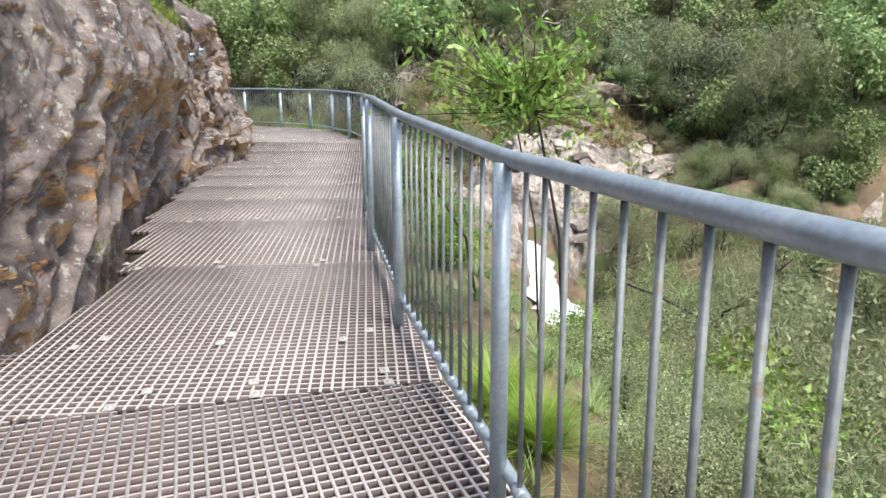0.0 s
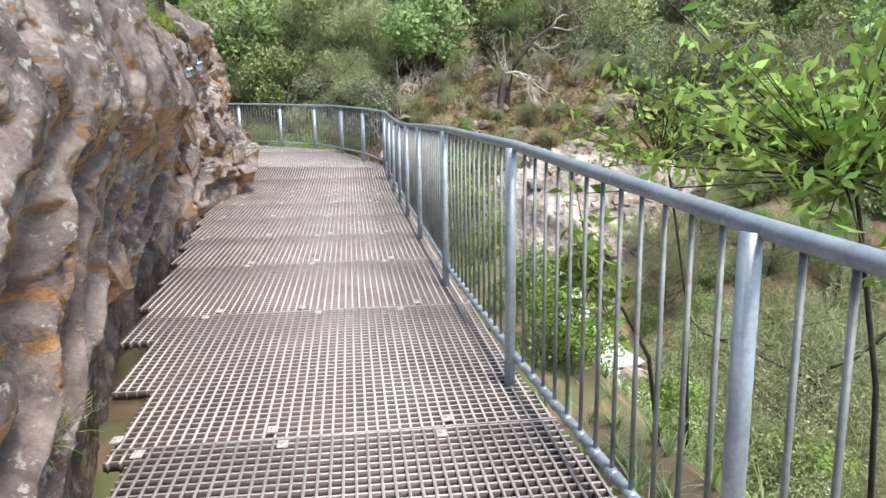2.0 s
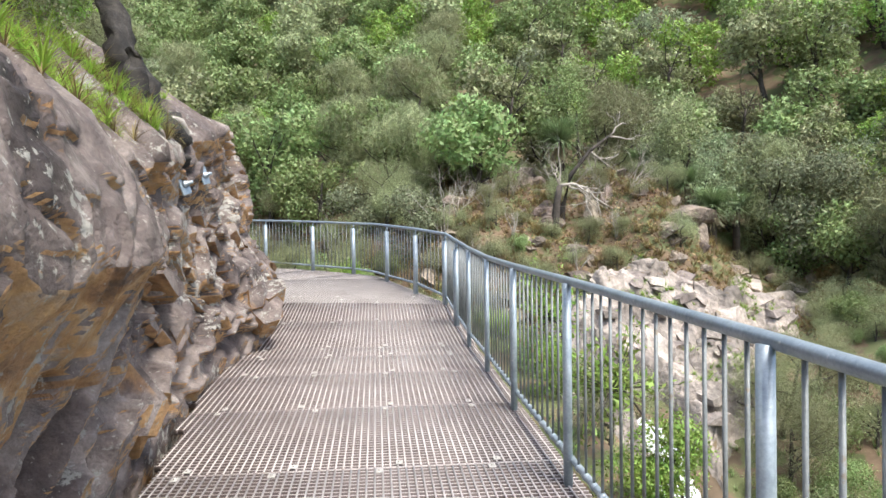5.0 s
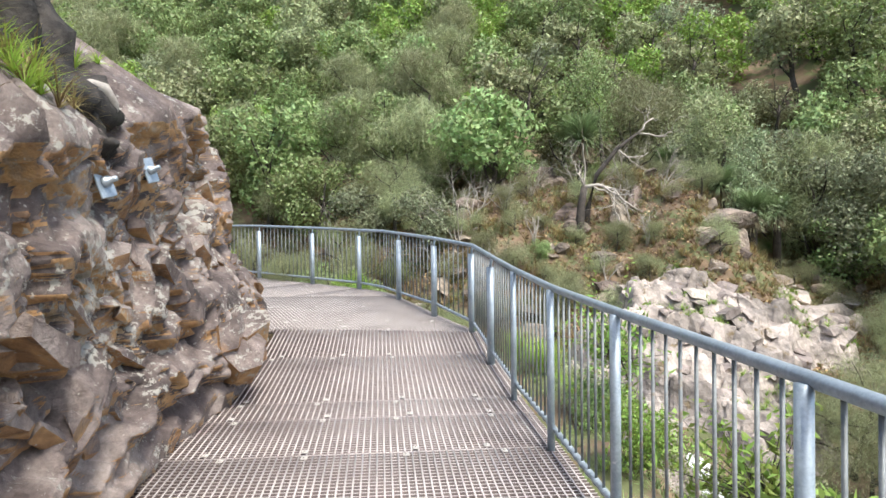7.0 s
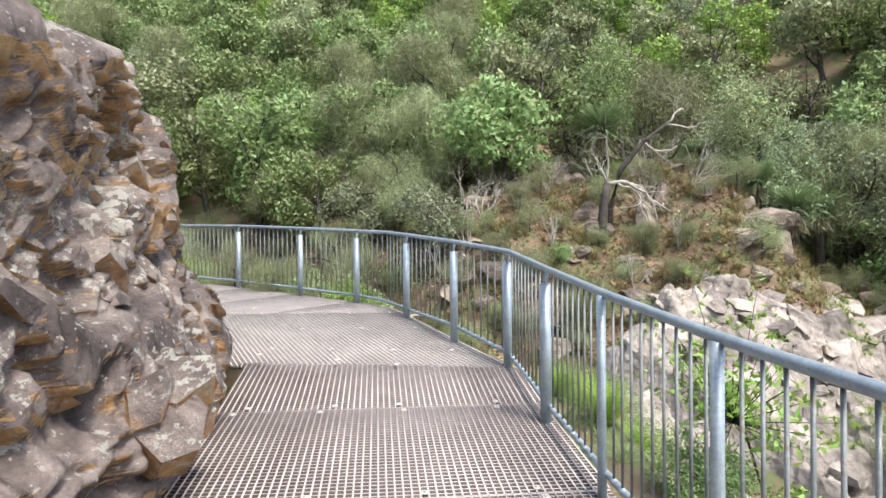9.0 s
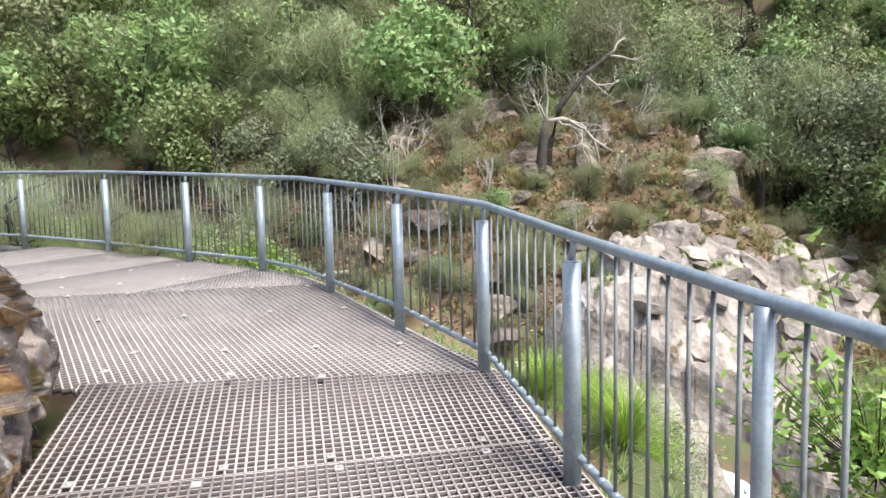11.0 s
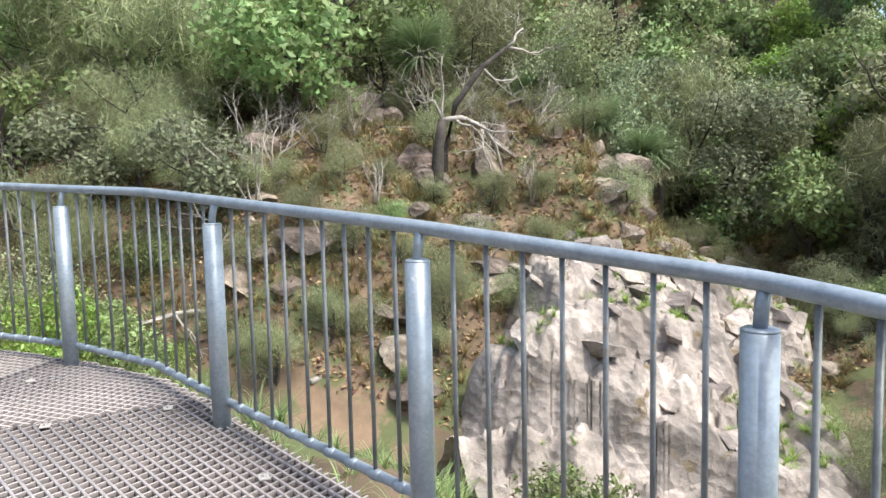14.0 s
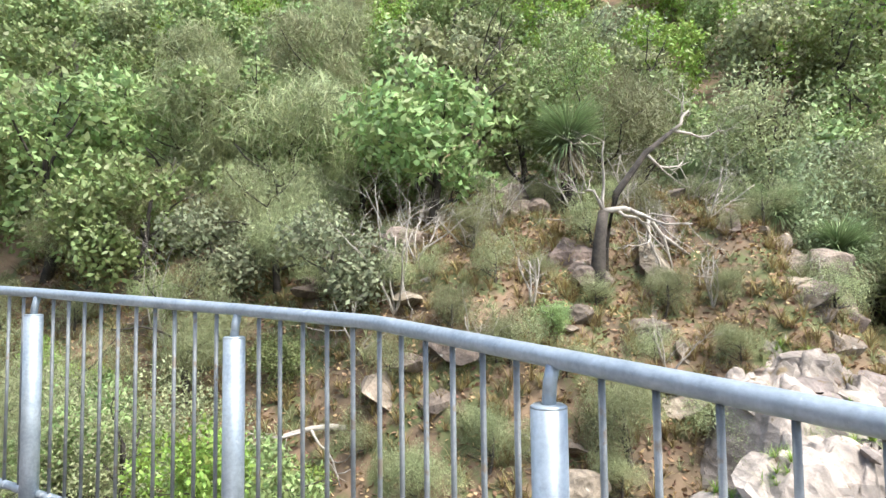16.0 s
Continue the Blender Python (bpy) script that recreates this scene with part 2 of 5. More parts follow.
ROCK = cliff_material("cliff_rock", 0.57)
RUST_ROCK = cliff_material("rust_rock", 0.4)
PALE_ROCK = material("gorge_rock", (0.165, 0.143, 0.13), (0.4, 0.345, 0.315), 1.1, 0.8, 0.0, 0.9, 12, spot=(0.16, 0.12, 0.075), spot_scale=2.5, spot_at=0.6, bump_scale=9, blocks=(1.6, 0.5), object_spread=0.25)
SLOPE_ROCK = material("slope_rock", (0.105, 0.083, 0.07), (0.29, 0.235, 0.195), 2.0, 0.8, 0.0, 0.9, 14, spot=(0.36, 0.34, 0.31), spot_scale=5, spot_at=0.63, bump_scale=12, blocks=(2.0, 0.6), object_spread=0.3)
EARTH = material("hillside_earth", (0.095, 0.072, 0.048), (0.26, 0.18, 0.12), 0.8, 0.9, 0.0, 0.9, 5, spot=(0.11, 0.125, 0.055), spot_scale=1.3, spot_at=0.49, bump_scale=3)
BARK = material("bark", (0.03, 0.026, 0.023), (0.085, 0.072, 0.063), 6, 0.85, 0, 0.6, 40)
DEAD = material("dead_wood", (0.32, 0.29, 0.26), (0.5, 0.46, 0.42), 6, 0.8, 0, 0.4, 40)
LEAF = [
    material("leaf_green", (0.17, 0.235, 0.09), (0.3, 0.37, 0.155), 1.2, 0.5, 0, 0, 30, spread=0.4, translucent=0.3, object_spread=0.3),
    material("leaf_olive", (0.23, 0.255, 0.135), (0.38, 0.405, 0.225), 1.2, 0.55, 0, 0, 30, spread=0.4, translucent=0.3, object_spread=0.3),
    material("leaf_grey", (0.21, 0.25, 0.15), (0.345, 0.39, 0.25), 1.2, 0.75, 0, 0, 30, spread=0.4, translucent=0.3, object_spread=0.25),
    material("leaf_bright", (0.20, 0.31, 0.06), (0.34, 0.47, 0.12), 1.5, 0.45, 0, 0, 30, spread=0.4, translucent=0.35, object_spread=0.15),
]
LITTER = material("leaf_litter", (0.2, 0.11, 0.06), (0.42, 0.28, 0.18), 1.5, 0.8, 0, 0, 30, spread=0.6)
STRAW = material("dry_grass", (0.20, 0.15, 0.07), (0.34, 0.27, 0.13), 2, 0.8, 0, 0, 30, spread=0.4, translucent=0.25)
FRESH = material("fresh_grass", (0.26, 0.40, 0.06), (0.42, 0.56, 0.12), 1.5, 0.6, 0, 0, 30, spread=0.3, translucent=0.45)
WATER = material("white_water", (0.62, 0.65, 0.68), (0.86, 0.88, 0.9), 3, 0.25, 0, 0.8, 9, spot=(0.25, 0.28, 0.28), spot_scale=3, spot_at=0.74)
POOL = material("creek_water", (0.05, 0.04, 0.022), (0.09, 0.07, 0.04), 2, 0.08, 0, 0.2, 6)

# ---- plan: the line of the railing, the deck's height along it, the creek ----
RAIL = np.array([(0.98, -2.2, -0.2), (0.6, 0.5, -0.06), (0.41, 1.93, 0.03), (0.2, 3.5, 0.125), (0.07, 5.1, 0.245), (0.02, 6.85, 0.33), (0.03, 8.7, 0.4), (0.03, 10.1, 0.46), (0.03, 11.3, 0.53), (0.03, 12.5, 0.58), (0.04, 13.7, 0.66), (0.03, 15.02, 0.82), (-0.36, 15.95, 0.975), (-0.81, 17.15, 1.055), (-1.06, 17.85, 1.105), (-1.46, 18.43, 1.15), (-2.36, 19.4, 1.2), (-3.56, 20.66, 1.27), (-5.03, 21.95, 1.34), (-6.4, 23.1, 1.38), (-8.2, 24.4, 1.42)])
RAIL_TOP = np.array([0.86, 1.0, 1.06, 1.207, 1.365, 1.46, 1.52, 1.56, 1.605, 1.685, 1.78, 1.905, 2.01, 2.11, 2.165, 2.2, 2.275, 2.36, 2.42, 2.46, 2.5])
SEG = RAIL[1:] - RAIL[:-1]
SEG_LEN = np.linalg.norm(SEG[:, :2], axis=1)
ARC = np.concatenate([[0], np.cumsum(SEG_LEN)])


def along_rail(x, y):
    """For points of the plan: distance left of the railing (right is negative), and the way along it."""
    x, y = np.asarray(x, dtype=float), np.asarray(y, dtype=float)
    best, side, arc = np.full(x.shape, 1e9), np.zeros(x.shape), np.zeros(x.shape)
    for i in range(len(SEG)):
        d = SEG[i, :2] / SEG_LEN[i]
        px, py = x - RAIL[i, 0], y - RAIL[i, 1]
        t = px * d[0] + py * d[1]
        if i > 0:
            t = np.maximum(t, 0)
        if i < len(SEG) - 1:
            t = np.minimum(t, SEG_LEN[i])
        ox, oy = px - t * d[0], py - t * d[1]
        dist = np.hypot(ox, oy)
        sign = np.where(d[0] * py - d[1] * px >= 0, 1.0, -1.0)
        near = dist < best
        best, side, arc = np.where(near, dist, best), np.where(near, sign * dist, side), np.where(near, ARC[i] + t, arc)
    return side, arc


def deck_z(arc):
    return np.interp(arc, ARC, RAIL[:, 2])


def rail_at(arc):
    return np.array([np.interp(arc, ARC, RAIL[:, k]) for k in range(3)])


# the deck's inner edge: its x beside the cliff, in steps, then a fixed width round the bend
EDGE_Y = [-3, 3.3, 4.0, 4.8, 5.45, 6.6, 7.5, 8.7, 11.0, 12.0, 12.5, 14.8, 15.3]
EDGE_X = [-1.8, -1.68, -1.57, -1.6, -1.8, -1.98, -2.02, -2.28, -2.65, -2.6, -2.25, -2.4, -2.52]


def edge_x(y):
    return np.interp(y, EDGE_Y, EDGE_X)


CREEK = np.array([(90, 22, -17), (60, 14, -14), (30, 8, -11), (16, 7, -9), (9.5, 9, -7.5), (6.0, 13, -5.9), (5.15, 16.2, -4.2), (5.0, 19.0, -2.5), (3.0, 21.2, -2.1), (-2.8, 26.2, -1.2), (-12, 33, 0.3), (-40, 50, 5)], dtype=float)


def along_creek(x, y):
    best, zc, side = np.full(x.shape, 1e9), np.zeros(x.shape), np.zeros(x.shape)
    for a, b in zip(CREEK[:-1], CREEK[1:]):
        d = (b - a)[:2]
        t = np.clip(((x - a[0]) * d[0] + (y - a[1]) * d[1]) / (d @ d), 0, 1)
        ox, oy = x - a[0] - t * d[0], y - a[1] - t * d[1]
        dist = np.hypot(ox, oy)
        near = dist < best
        zc = np.where(near, a[2] + t * (b[2] - a[2]), zc)
        side = np.where(near, np.sign(d[0] * oy - d[1] * ox), side)
        best = np.minimum(best, dist)
    return best, zc, side


def lumps(x, y, scale, seed):
    """Smooth uneven ground: a sum of turned waves."""
    r = np.random.default_rng(seed)
    out = np.zeros(np.shape(x))
    for k in range(9):
        a, p, f = r.uniform(0, 6.28), r.uniform(0, 6.28), r.uniform(0.6, 1.9) / scale
        out = out + np.sin((x * math.cos(a) + y * math.sin(a)) * f * 6.28 + p) / 4
    return out


HUMPS = [(4.95, 26.3, 0.78), (3.8, 29.1, -0.46), (9.5, 25.7, 0.53), (1.35, 26.9, 0.65), (4.8, 29.6, -0.22), (13.7, 27.5, -0.92), (9.7, 26.9, 0.92), (10.3, 25.6, 0.28), (17.9, 32.1, -0.21), (11.1, 24.2, -0.69), (9.66, 24.2, -0.38), (6.0, 28.9, 0.46), (6.5, 22.8, 0.85), (1.6, 23.6, -0.03)]


def ground_z(x, y):
    x, y = np.asarray(x, dtype=float), np.asarray(y, dtype=float)
    d, zc, side = along_creek(x, y)
    s, arc = along_rail(x, y)
    zd = deck_z(arc)
    # the far bank: a rocky foot that widens by the falls, a steep face, then the long slope
    foot = 0.5 + np.clip((x - 2) / 5, 0, 1) * 3.0
    steep = 0.15 * np.minimum(d, foot) + 0.95 * np.clip(d - foot, 0, 4.5) + 0.5 * np.clip(d - foot - 4.5, 0, 4) + 0.68 * np.maximum(d - foot - 8.5, 0) + 0.15 * np.maximum(d - 22, 0)
    easy = 0.15 * np.minimum(d, 5) + 0.45 * np.clip(d - 5, 0, 8) + 0.85 * np.maximum(d - 13, 0) + 0.35 * np.maximum(d - 25, 0)
    blend = np.clip((x - 7.5) / 4, 0, 1)
    far = zc + 0.2 + steep * (1 - blend) + easy * blend
    far = far + lumps(x, y, 8.0, 3) * 0.35 * np.clip(d / 5, 0, 1) + lumps(x, y, 2.6, 4) * 0.12
    for ax, ay, rise in HUMPS:
        far = far + rise * np.exp(-((x - ax) ** 2 + (y - ay) ** 2) / 9.0)
    # the near bank, from under the deck down to the creek, and the hill above the cliff
    w = np.clip(d / (d + np.maximum(np.abs(s) - 0.9, 0) + 1e-6), 0, 1)
    w = np.where(s > 0, 1.0, w)
    near = zc + (zd - 0.45 - zc) * w ** 1.35
    near = near + np.where(s < 0, lumps(x, y, 2.2, 5) * 0.12 * np.clip(-s, 0, 1), 0)
    rise = np.maximum(s - 2.9, 0)
    near = near + np.where(s > 2.9, np.minimum(rise * 6.0, 2.0) + 0.75 * rise, 0)
    return np.where(side < 0, far, near)

def height_at(x, y):
    return float(ground_z(np.array([x]), np.array([y]))[0])


# ---- ground ----
gx, gy = np.linspace(-45, 95, 321), np.linspace(-40, 100, 321)
GX, GY = np.meshgrid(gx, gy, indexing="ij")
GZ = ground_z(GX, GY)
ground = put("ground", quad_mesh("ground", np.stack([GX, GY, GZ], -1).reshape(-1, 3), grid_quads(321, 321)[:, ::-1], True), EARTH)
tagged(ground, "steep gorge ground of brown earth, dry grass and leaf litter", "ground", kind="structure")

# ---- walkway deck of moulded grating panels ----
deck = thing("floor", "pinkish-grey moulded grating walkway in bolted panels", "walkway", kind="structure")
PITCH, BAR, DEPTH = 0.046, 0.0115, 0.038


def runs(ok):
    """Starts and ends of the stretches where ok holds."""
    e = np.flatnonzero(np.diff(np.concatenate([[0], ok.astype(int), [0]])))
    return zip(e[::2], e[1::2] - 1)


def on_deck(x, y):
    s, arc = along_rail(x, y)
    step = np.floor(y / 0.66) * 0.66 + 0.33
    jag = 0.07 * np.sin(step * 37.0)
    inner = np.where(y < 15.3, x > np.round((edge_x(step) + jag) / PITCH) * PITCH, s < 2.8)
    return (s > -0.085) & inner


def grating_panel(origin, way, v0, v1, u0, u1, start_line=None, end_line=None, lean_u=0.9, plane=None, resin=None):
    """One panel: bars along `way` from v0 to v1 and across from u0 to u1 to the left, cut to the deck's outline."""
    d = np.array(way) / np.hypot(*way)
    n = np.array([-d[1], d[0]])
    o = np.array(origin)

    def keep(x, y):
        ok = on_deck(x, y)
        for line, sign in ((start_line, 1), (end_line, -1)):
            if line is not None:
                (ax, ay), (bx, by) = line
                ok &= sign * ((bx - ax) * (y - ay) - (by - ay) * (x - ax)) < -0.006
        return ok

    # each panel is flat: its height runs evenly from one end to the other
    ref = np.array([v0, v1])
    rx, ry = o[0] + n[0] * lean_u + d[0] * ref, o[1] + n[1] * lean_u + d[1] * ref
    za, zb = deck_z(along_rail(rx, ry)[1])

    def level(v):
        return za + (zb - za) * (v - v0) / (v1 - v0)

    ends = []
    for along in (True, False):
        lo, hi, a, b = (u0, u1, v0, v1) if along else (v0, v1, u0, u1)
        for c in (np.arange(lo + 0.004, hi - 0.02, PITCH) if along else np.concatenate([[lo + 0.0068], np.arange(lo + PITCH, hi - 0.02, PITCH), [hi - 0.0068]])):
            w = np.arange(a + 0.006, b - 0.006, 0.01)
            u, v = (np.full_like(w, c), w) if along else (w, np.full_like(w, c))
            x, y = o[0] + n[0] * u + d[0] * v, o[1] + n[1] * u + d[1] * v
            for i, j in runs(keep(x, y)):
                if j - i < 3:
                    continue
                vi, vj = (w[i], w[j]) if along else (c, c)
                drop = 0.0 if along else 0.0015
                zi, zj = (level(vi), level(vj)) if plane is None else (plane(x[i], y[i]), plane(x[j], y[j]))
                ends.append(((x[i], y[i], zi - drop), (x[j], y[j], zj - drop)))
    if len(ends) > 6:
        me = quad_mesh("grating_panel", *boxes(ends, BAR, DEPTH))
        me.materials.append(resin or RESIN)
        me.materials.append(BAR_TOP)
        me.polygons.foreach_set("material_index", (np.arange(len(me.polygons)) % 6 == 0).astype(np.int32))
        put("grating_panel", me, None, deck)


clip_bm = bmesh.new()
bmesh.ops.create_cube(clip_bm, size=1.0, matrix=Matrix.Diagonal((0.042, 0.06, 0.004, 1)))
bmesh.ops.create_cone(clip_bm, cap_ends=True, segments=6, radius1=0.011, radius2=0.009, depth=0.01, matrix=Matrix.Translation((0, 0, 0.006)))
clip_mesh = bpy.data.meshes.new("panel_clip")
clip_bm.to_mesh(clip_mesh)
clip_bm.free()
clip_rng = random.Random(5)


def clip_row(ax, ay, bx, by, gap=0.52, shift=0.0):
    count = int(math.hypot(bx - ax, by - ay) / gap)
    for k in range(count):
        f = (k + 0.5 + clip_rng.uniform(-0.12, 0.12)) / count
        x, y = ax + (bx - ax) * f, ay + (by - ay) * f + shift
        if bool(on_deck(np.array([x]), np.array([y]))[0]):
            z = float(deck_z(along_rail(np.array([x]), np.array([y]))[1])[0]) if past(TURN_A, x, y)[0] < 0 else turn_level(x, y)
            put("panel_clip", clip_mesh, CLIP, deck, "pale steel hold-down clip", pose(x, y, z + 0.0045, 0, 0, math.degrees(math.atan2(by - ay, bx - ax))))


SEAMS = [round(y / PITCH) * PITCH for y in (2.75, 4.74, 6.38, 7.77, 9.06, 10.3, 11.38, 12.16, 12.62, 14.12)]
START = ((0.9, 2.9), (-2.2, 2.5))


def rail_level(x, y):
    return float(deck_z(along_rail(np.array([x]), np.array([y]))[1])[0])



TURN_A, TURN_B = ((0.3, 14.97), (-2.9, 15.36)), ((-0.6, 17.45), (-4.0, 17.55))
for v in (-2.4, -0.6, 1.2):
    grating_panel((0.62, 1.6), (-0.26, 0.97), v - 1.6, v + 0.2 if v < 1 else 2.0, -1.4, 3.6, None, START, plane=rail_level)
for y0, y1 in zip([52 * PITCH] + SEAMS[1:], SEAMS[1:] + [337 * PITCH]):
    grating_panel((0.35, 0.0), (0, 1), y0, y1, 0.0, 3.1, START if y0 < 3 else None, TURN_A if y1 > 15 else None, plane=rail_level if y0 < 3 else None)


def past(line, x, y):
    (ax, ay), (bx, by) = line
    length = math.hypot(bx - ax, by - ay)
    return ((by - ay) * (x - ax) - (bx - ax) * (y - ay)) / length, ((bx - ax) * (x - ax) + (by - ay) * (y - ay)) / length


def turn_level(x, y):
    """The deck's height on the two flat stretches round the bend."""
    da, ua = past(TURN_A, x, y)
    db, ub = past(TURN_B, x, y)
    return 0.825 + 0.012 * ua + (0.122 * da if db < 0 else 0.122 * (da - db) + 0.05 * db)


grating_panel((0.2, 14.6), (-0.36, 0.93), -0.6, 4.4, -0.9, 3.8, TURN_A, TURN_B, plane=turn_level, resin=PALE_RESIN)
for k in range(6):
    grating_panel((-0.4, 17.2), (-0.72, 0.69), k * 1.4 - 2.4, k * 1.4 - 1.0, -0.4, 3.6, TURN_B, None, plane=turn_level, resin=PALE_RESIN)
clip_row(0.4, 2.86, -1.7, 2.6, 0.5)
clip_row(0.4, 2.98, -1.7, 2.72, 0.5)
clip_row(0.3, 3.33, -1.6, 3.33, 0.5)
clip_row(0.3, 3.44, -1.6, 3.44, 0.5)
for y in SEAMS[1:]:
    clip_row(0.0, y - 0.06, -2.5, y - 0.06)
    clip_row(0.0, y + 0.06, -2.5, y + 0.06)
clip_row(0.0, 14.9, -2.5, 15.22)
clip_row(-0.1, 15.6, -2.6, 15.9)
clip_row(-0.5, 16.6, -2.9, 16.7)
clip_row(-0.8, 17.4, -3.4, 17.5)
clip_row(-1.4, 18.2, -3.6, 17.9)
clip_row(-2.2, 19.2, -4.2, 18.2)

# steel bearers and edge angle below the panels
for k, y in enumerate([0.5] + SEAMS):
    x0, x1 = float(np.interp(y, RAIL[:12, 1], RAIL[:12, 0])) + 0.06, float(edge_x(y)) + 0.9
    z = float(np.interp(y, RAIL[:12, 1], RAIL[:12, 2])) - 0.035
    put("bearer", quad_mesh("bearer", *boxes([((x0, y, z), (x1, y, z))], 0.075, 0.12)), BEARER, deck)
edge = [rail_at(a) for a in ARC]
edge = [((*(p[:2] + 0.0),), p) for p in edge]
put("edge_angle", quad_mesh("edge_angle", *boxes([(tuple(p + np.array([0.02, 0, -0.034])), tuple(q + np.array([0.02, 0, -0.034]))) for (_, p), (_, q) in zip(edge[:-1], edge[1:])], 0.06, 0.14)), BEARER, deck)

# ---- railing ----
railing = thing("railing", "galvanised steel pipe railing with thin upright bars along the walkway edge", "railing")
LOW_H = 0.135
TALL = [1, 2, 3, 4, 5, 6, 7, 8, 9]
SHORT = [10, 11, 12, 13, 15, 16, 17, 18, 19]


def offset_line(heights, out):
    pts = []
    for i in range(len(RAIL)):
        a, b = SEG[max(i - 1, 0)][:2], SEG[min(i, len(SEG) - 1)][:2]
        d = a / np.hypot(*a) + b / np.hypot(*b)
        d /= np.hypot(*d)
        pts.append((RAIL[i, 0] + d[1] * out, RAIL[i, 1] - d[0] * out, heights[i]))
    return np.array(pts)


def eased(pts, r=0.1):
    """The same line with its corners cut, for bent pipe."""
    out = [pts[0]]
    for a, b, c in zip(pts[:-2], pts[1:-1], pts[2:]):
        out += [b + (a - b) / np.linalg.norm(a - b) * r, b + ((a - b) / np.linalg.norm(a - b) + (c - b) / np.linalg.norm(c - b)) * r * 0.25, b + (c - b) / np.linalg.norm(c - b) * r]
    return np.array(out + [pts[-1]])


put("top_rail", quad_mesh("top_rail", *tube(eased(offset_line(RAIL_TOP, 0.02), 0.07), 0.0235, 14), True), STEEL, railing)
put("bottom_rail", quad_mesh("bottom_rail", *tube(eased(offset_line(RAIL[:, 2] + LOW_H, 0.025), 0.05), 0.0195, 10), True), STEEL, railing)
cap_mesh = quad_mesh("cap", *tube([(0, 0, 0), (0, 0, 0.004), (0, 0, 0.008)], [0.041, 0.041, 0.035], 16))
stem_mesh = quad_mesh("stem", *tube([(0, 0, 0), (0.006, 0, 0.05), (0.02, 0, 0.1)], 0.016, 10), True)
weld_mesh = quad_mesh("weld", *tube([(0, -0.026, 0), (0, -0.013, 0), (0, 0.013, 0), (0, 0.026, 0)], [0.0198, 0.0218, 0.0218, 0.0198], 8), True)
bar_mesh = quad_mesh("baluster", *tube([(0, 0, 0), (0, 0, 1)], 0.0078, 8), True)
tall_mesh = quad_mesh("post", *tube([(0, 0, 0), (0, 0, 1)], 0.0255, 14), True)
wide_mesh = quad_mesh("post", *tube([(0, 0, 0), (0, 0, 1)], 0.041, 16), True)
post_arcs = []
for i in TALL + SHORT:
    d = (SEG[i - 1] / SEG_LEN[i - 1] + SEG[min(i, len(SEG) - 1)] / SEG_LEN[min(i, len(SEG) - 1)])[:2]
    turn = math.degrees(math.atan2(-d[0], d[1]))
    x, y, z = RAIL[i]
    if i in TALL:
        put("post", tall_mesh, STEEL, railing, m=pose(x, y, z - 0.1, 0, 0, turn) @ Matrix.Diagonal((1, 1, RAIL_TOP[i] - z + 0.09, 1)))
    else:
        top = RAIL_TOP[i] - 0.108
        post = put("post", wide_mesh, STEEL, railing, m=pose(x, y, z - 0.09, 0, 0, turn) @ Matrix.Diagonal((1, 1, top - z + 0.09, 1)))
        put("cap", cap_mesh, STEEL, railing, m=pose(x, y, top, 0, 0, turn))
        put("stem", stem_mesh, STEEL, railing, m=pose(x, y, top + 0.004, 0, 0, turn))
    post_arcs.append(ARC[i])
line = offset_line(RAIL[:, 2], 0.022)
line_arc = np.concatenate([[0], np.cumsum(np.linalg.norm(np.diff(line[:, :2], axis=0), axis=1))])
stops = np.sort(np.interp(post_arcs, ARC, line_arc))
for a, b in zip(stops[:-1], stops[1:]):
    count = max(2, round((b - a) / 0.125))
    for k in range(1, count):
        s = a + (b - a) * k / count
        x, y, z = (float(np.interp(s, line_arc, line[:, c])) for c in range(3))
        top = float(np.interp(s, line_arc, RAIL_TOP))
        i = int(np.clip(np.searchsorted(line_arc, s) - 1, 0, len(SEG) - 1))
        turn = math.degrees(math.atan2(-SEG[i, 0], SEG[i, 1]))
        put("baluster", bar_mesh, BAR_STEEL, railing, m=pose(x, y, z + LOW_H, 0, 0, turn) @ Matrix.Diagonal((1, 1, top - z - LOW_H - 0.012, 1)))
        put("weld", weld_mesh, STEEL, railing, m=pose(x, y, z + LOW_H, math.degrees(math.atan2(SEG[i, 2], SEG_LEN[i])), 0, turn))

# ---- cliff beside the walkway ----
def cells(p, q, size, tilt, depth, seed, stretch=2.2, dip=0.9):
    """Angular blocks: cells of a slanted, stretched plan, each with a plane of its own."""
    r = np.random.default_rng(seed)
    a = (p * math.cos(dip) + q * math.sin(dip)) / (size * stretch)
    b = (-p * math.sin(dip) + q * math.cos(dip)) / size
    ia, ib = np.floor(a).astype(int), np.floor(b).astype(int)
    tab = r.random((64, 64, 5))
    best, out = np.full(p.shape, 1e9), np.zeros(p.shape)
    for da in (-1, 0, 1):
        for db in (-1, 0, 1):
            t = tab[(ia + da) % 64, (ib + db) % 64]
            ra, rb = a - (ia + da + t[..., 0]), b - (ib + db + t[..., 1])
            dist = ra * ra + rb * rb
            near = dist < best
            out = np.where(near, (t[..., 2] - 0.5) * depth + (t[..., 3] - 0.5) * tilt * ra + (t[..., 4] - 0.5) * tilt * rb, out)
            best = np.minimum(best, dist)
    return out


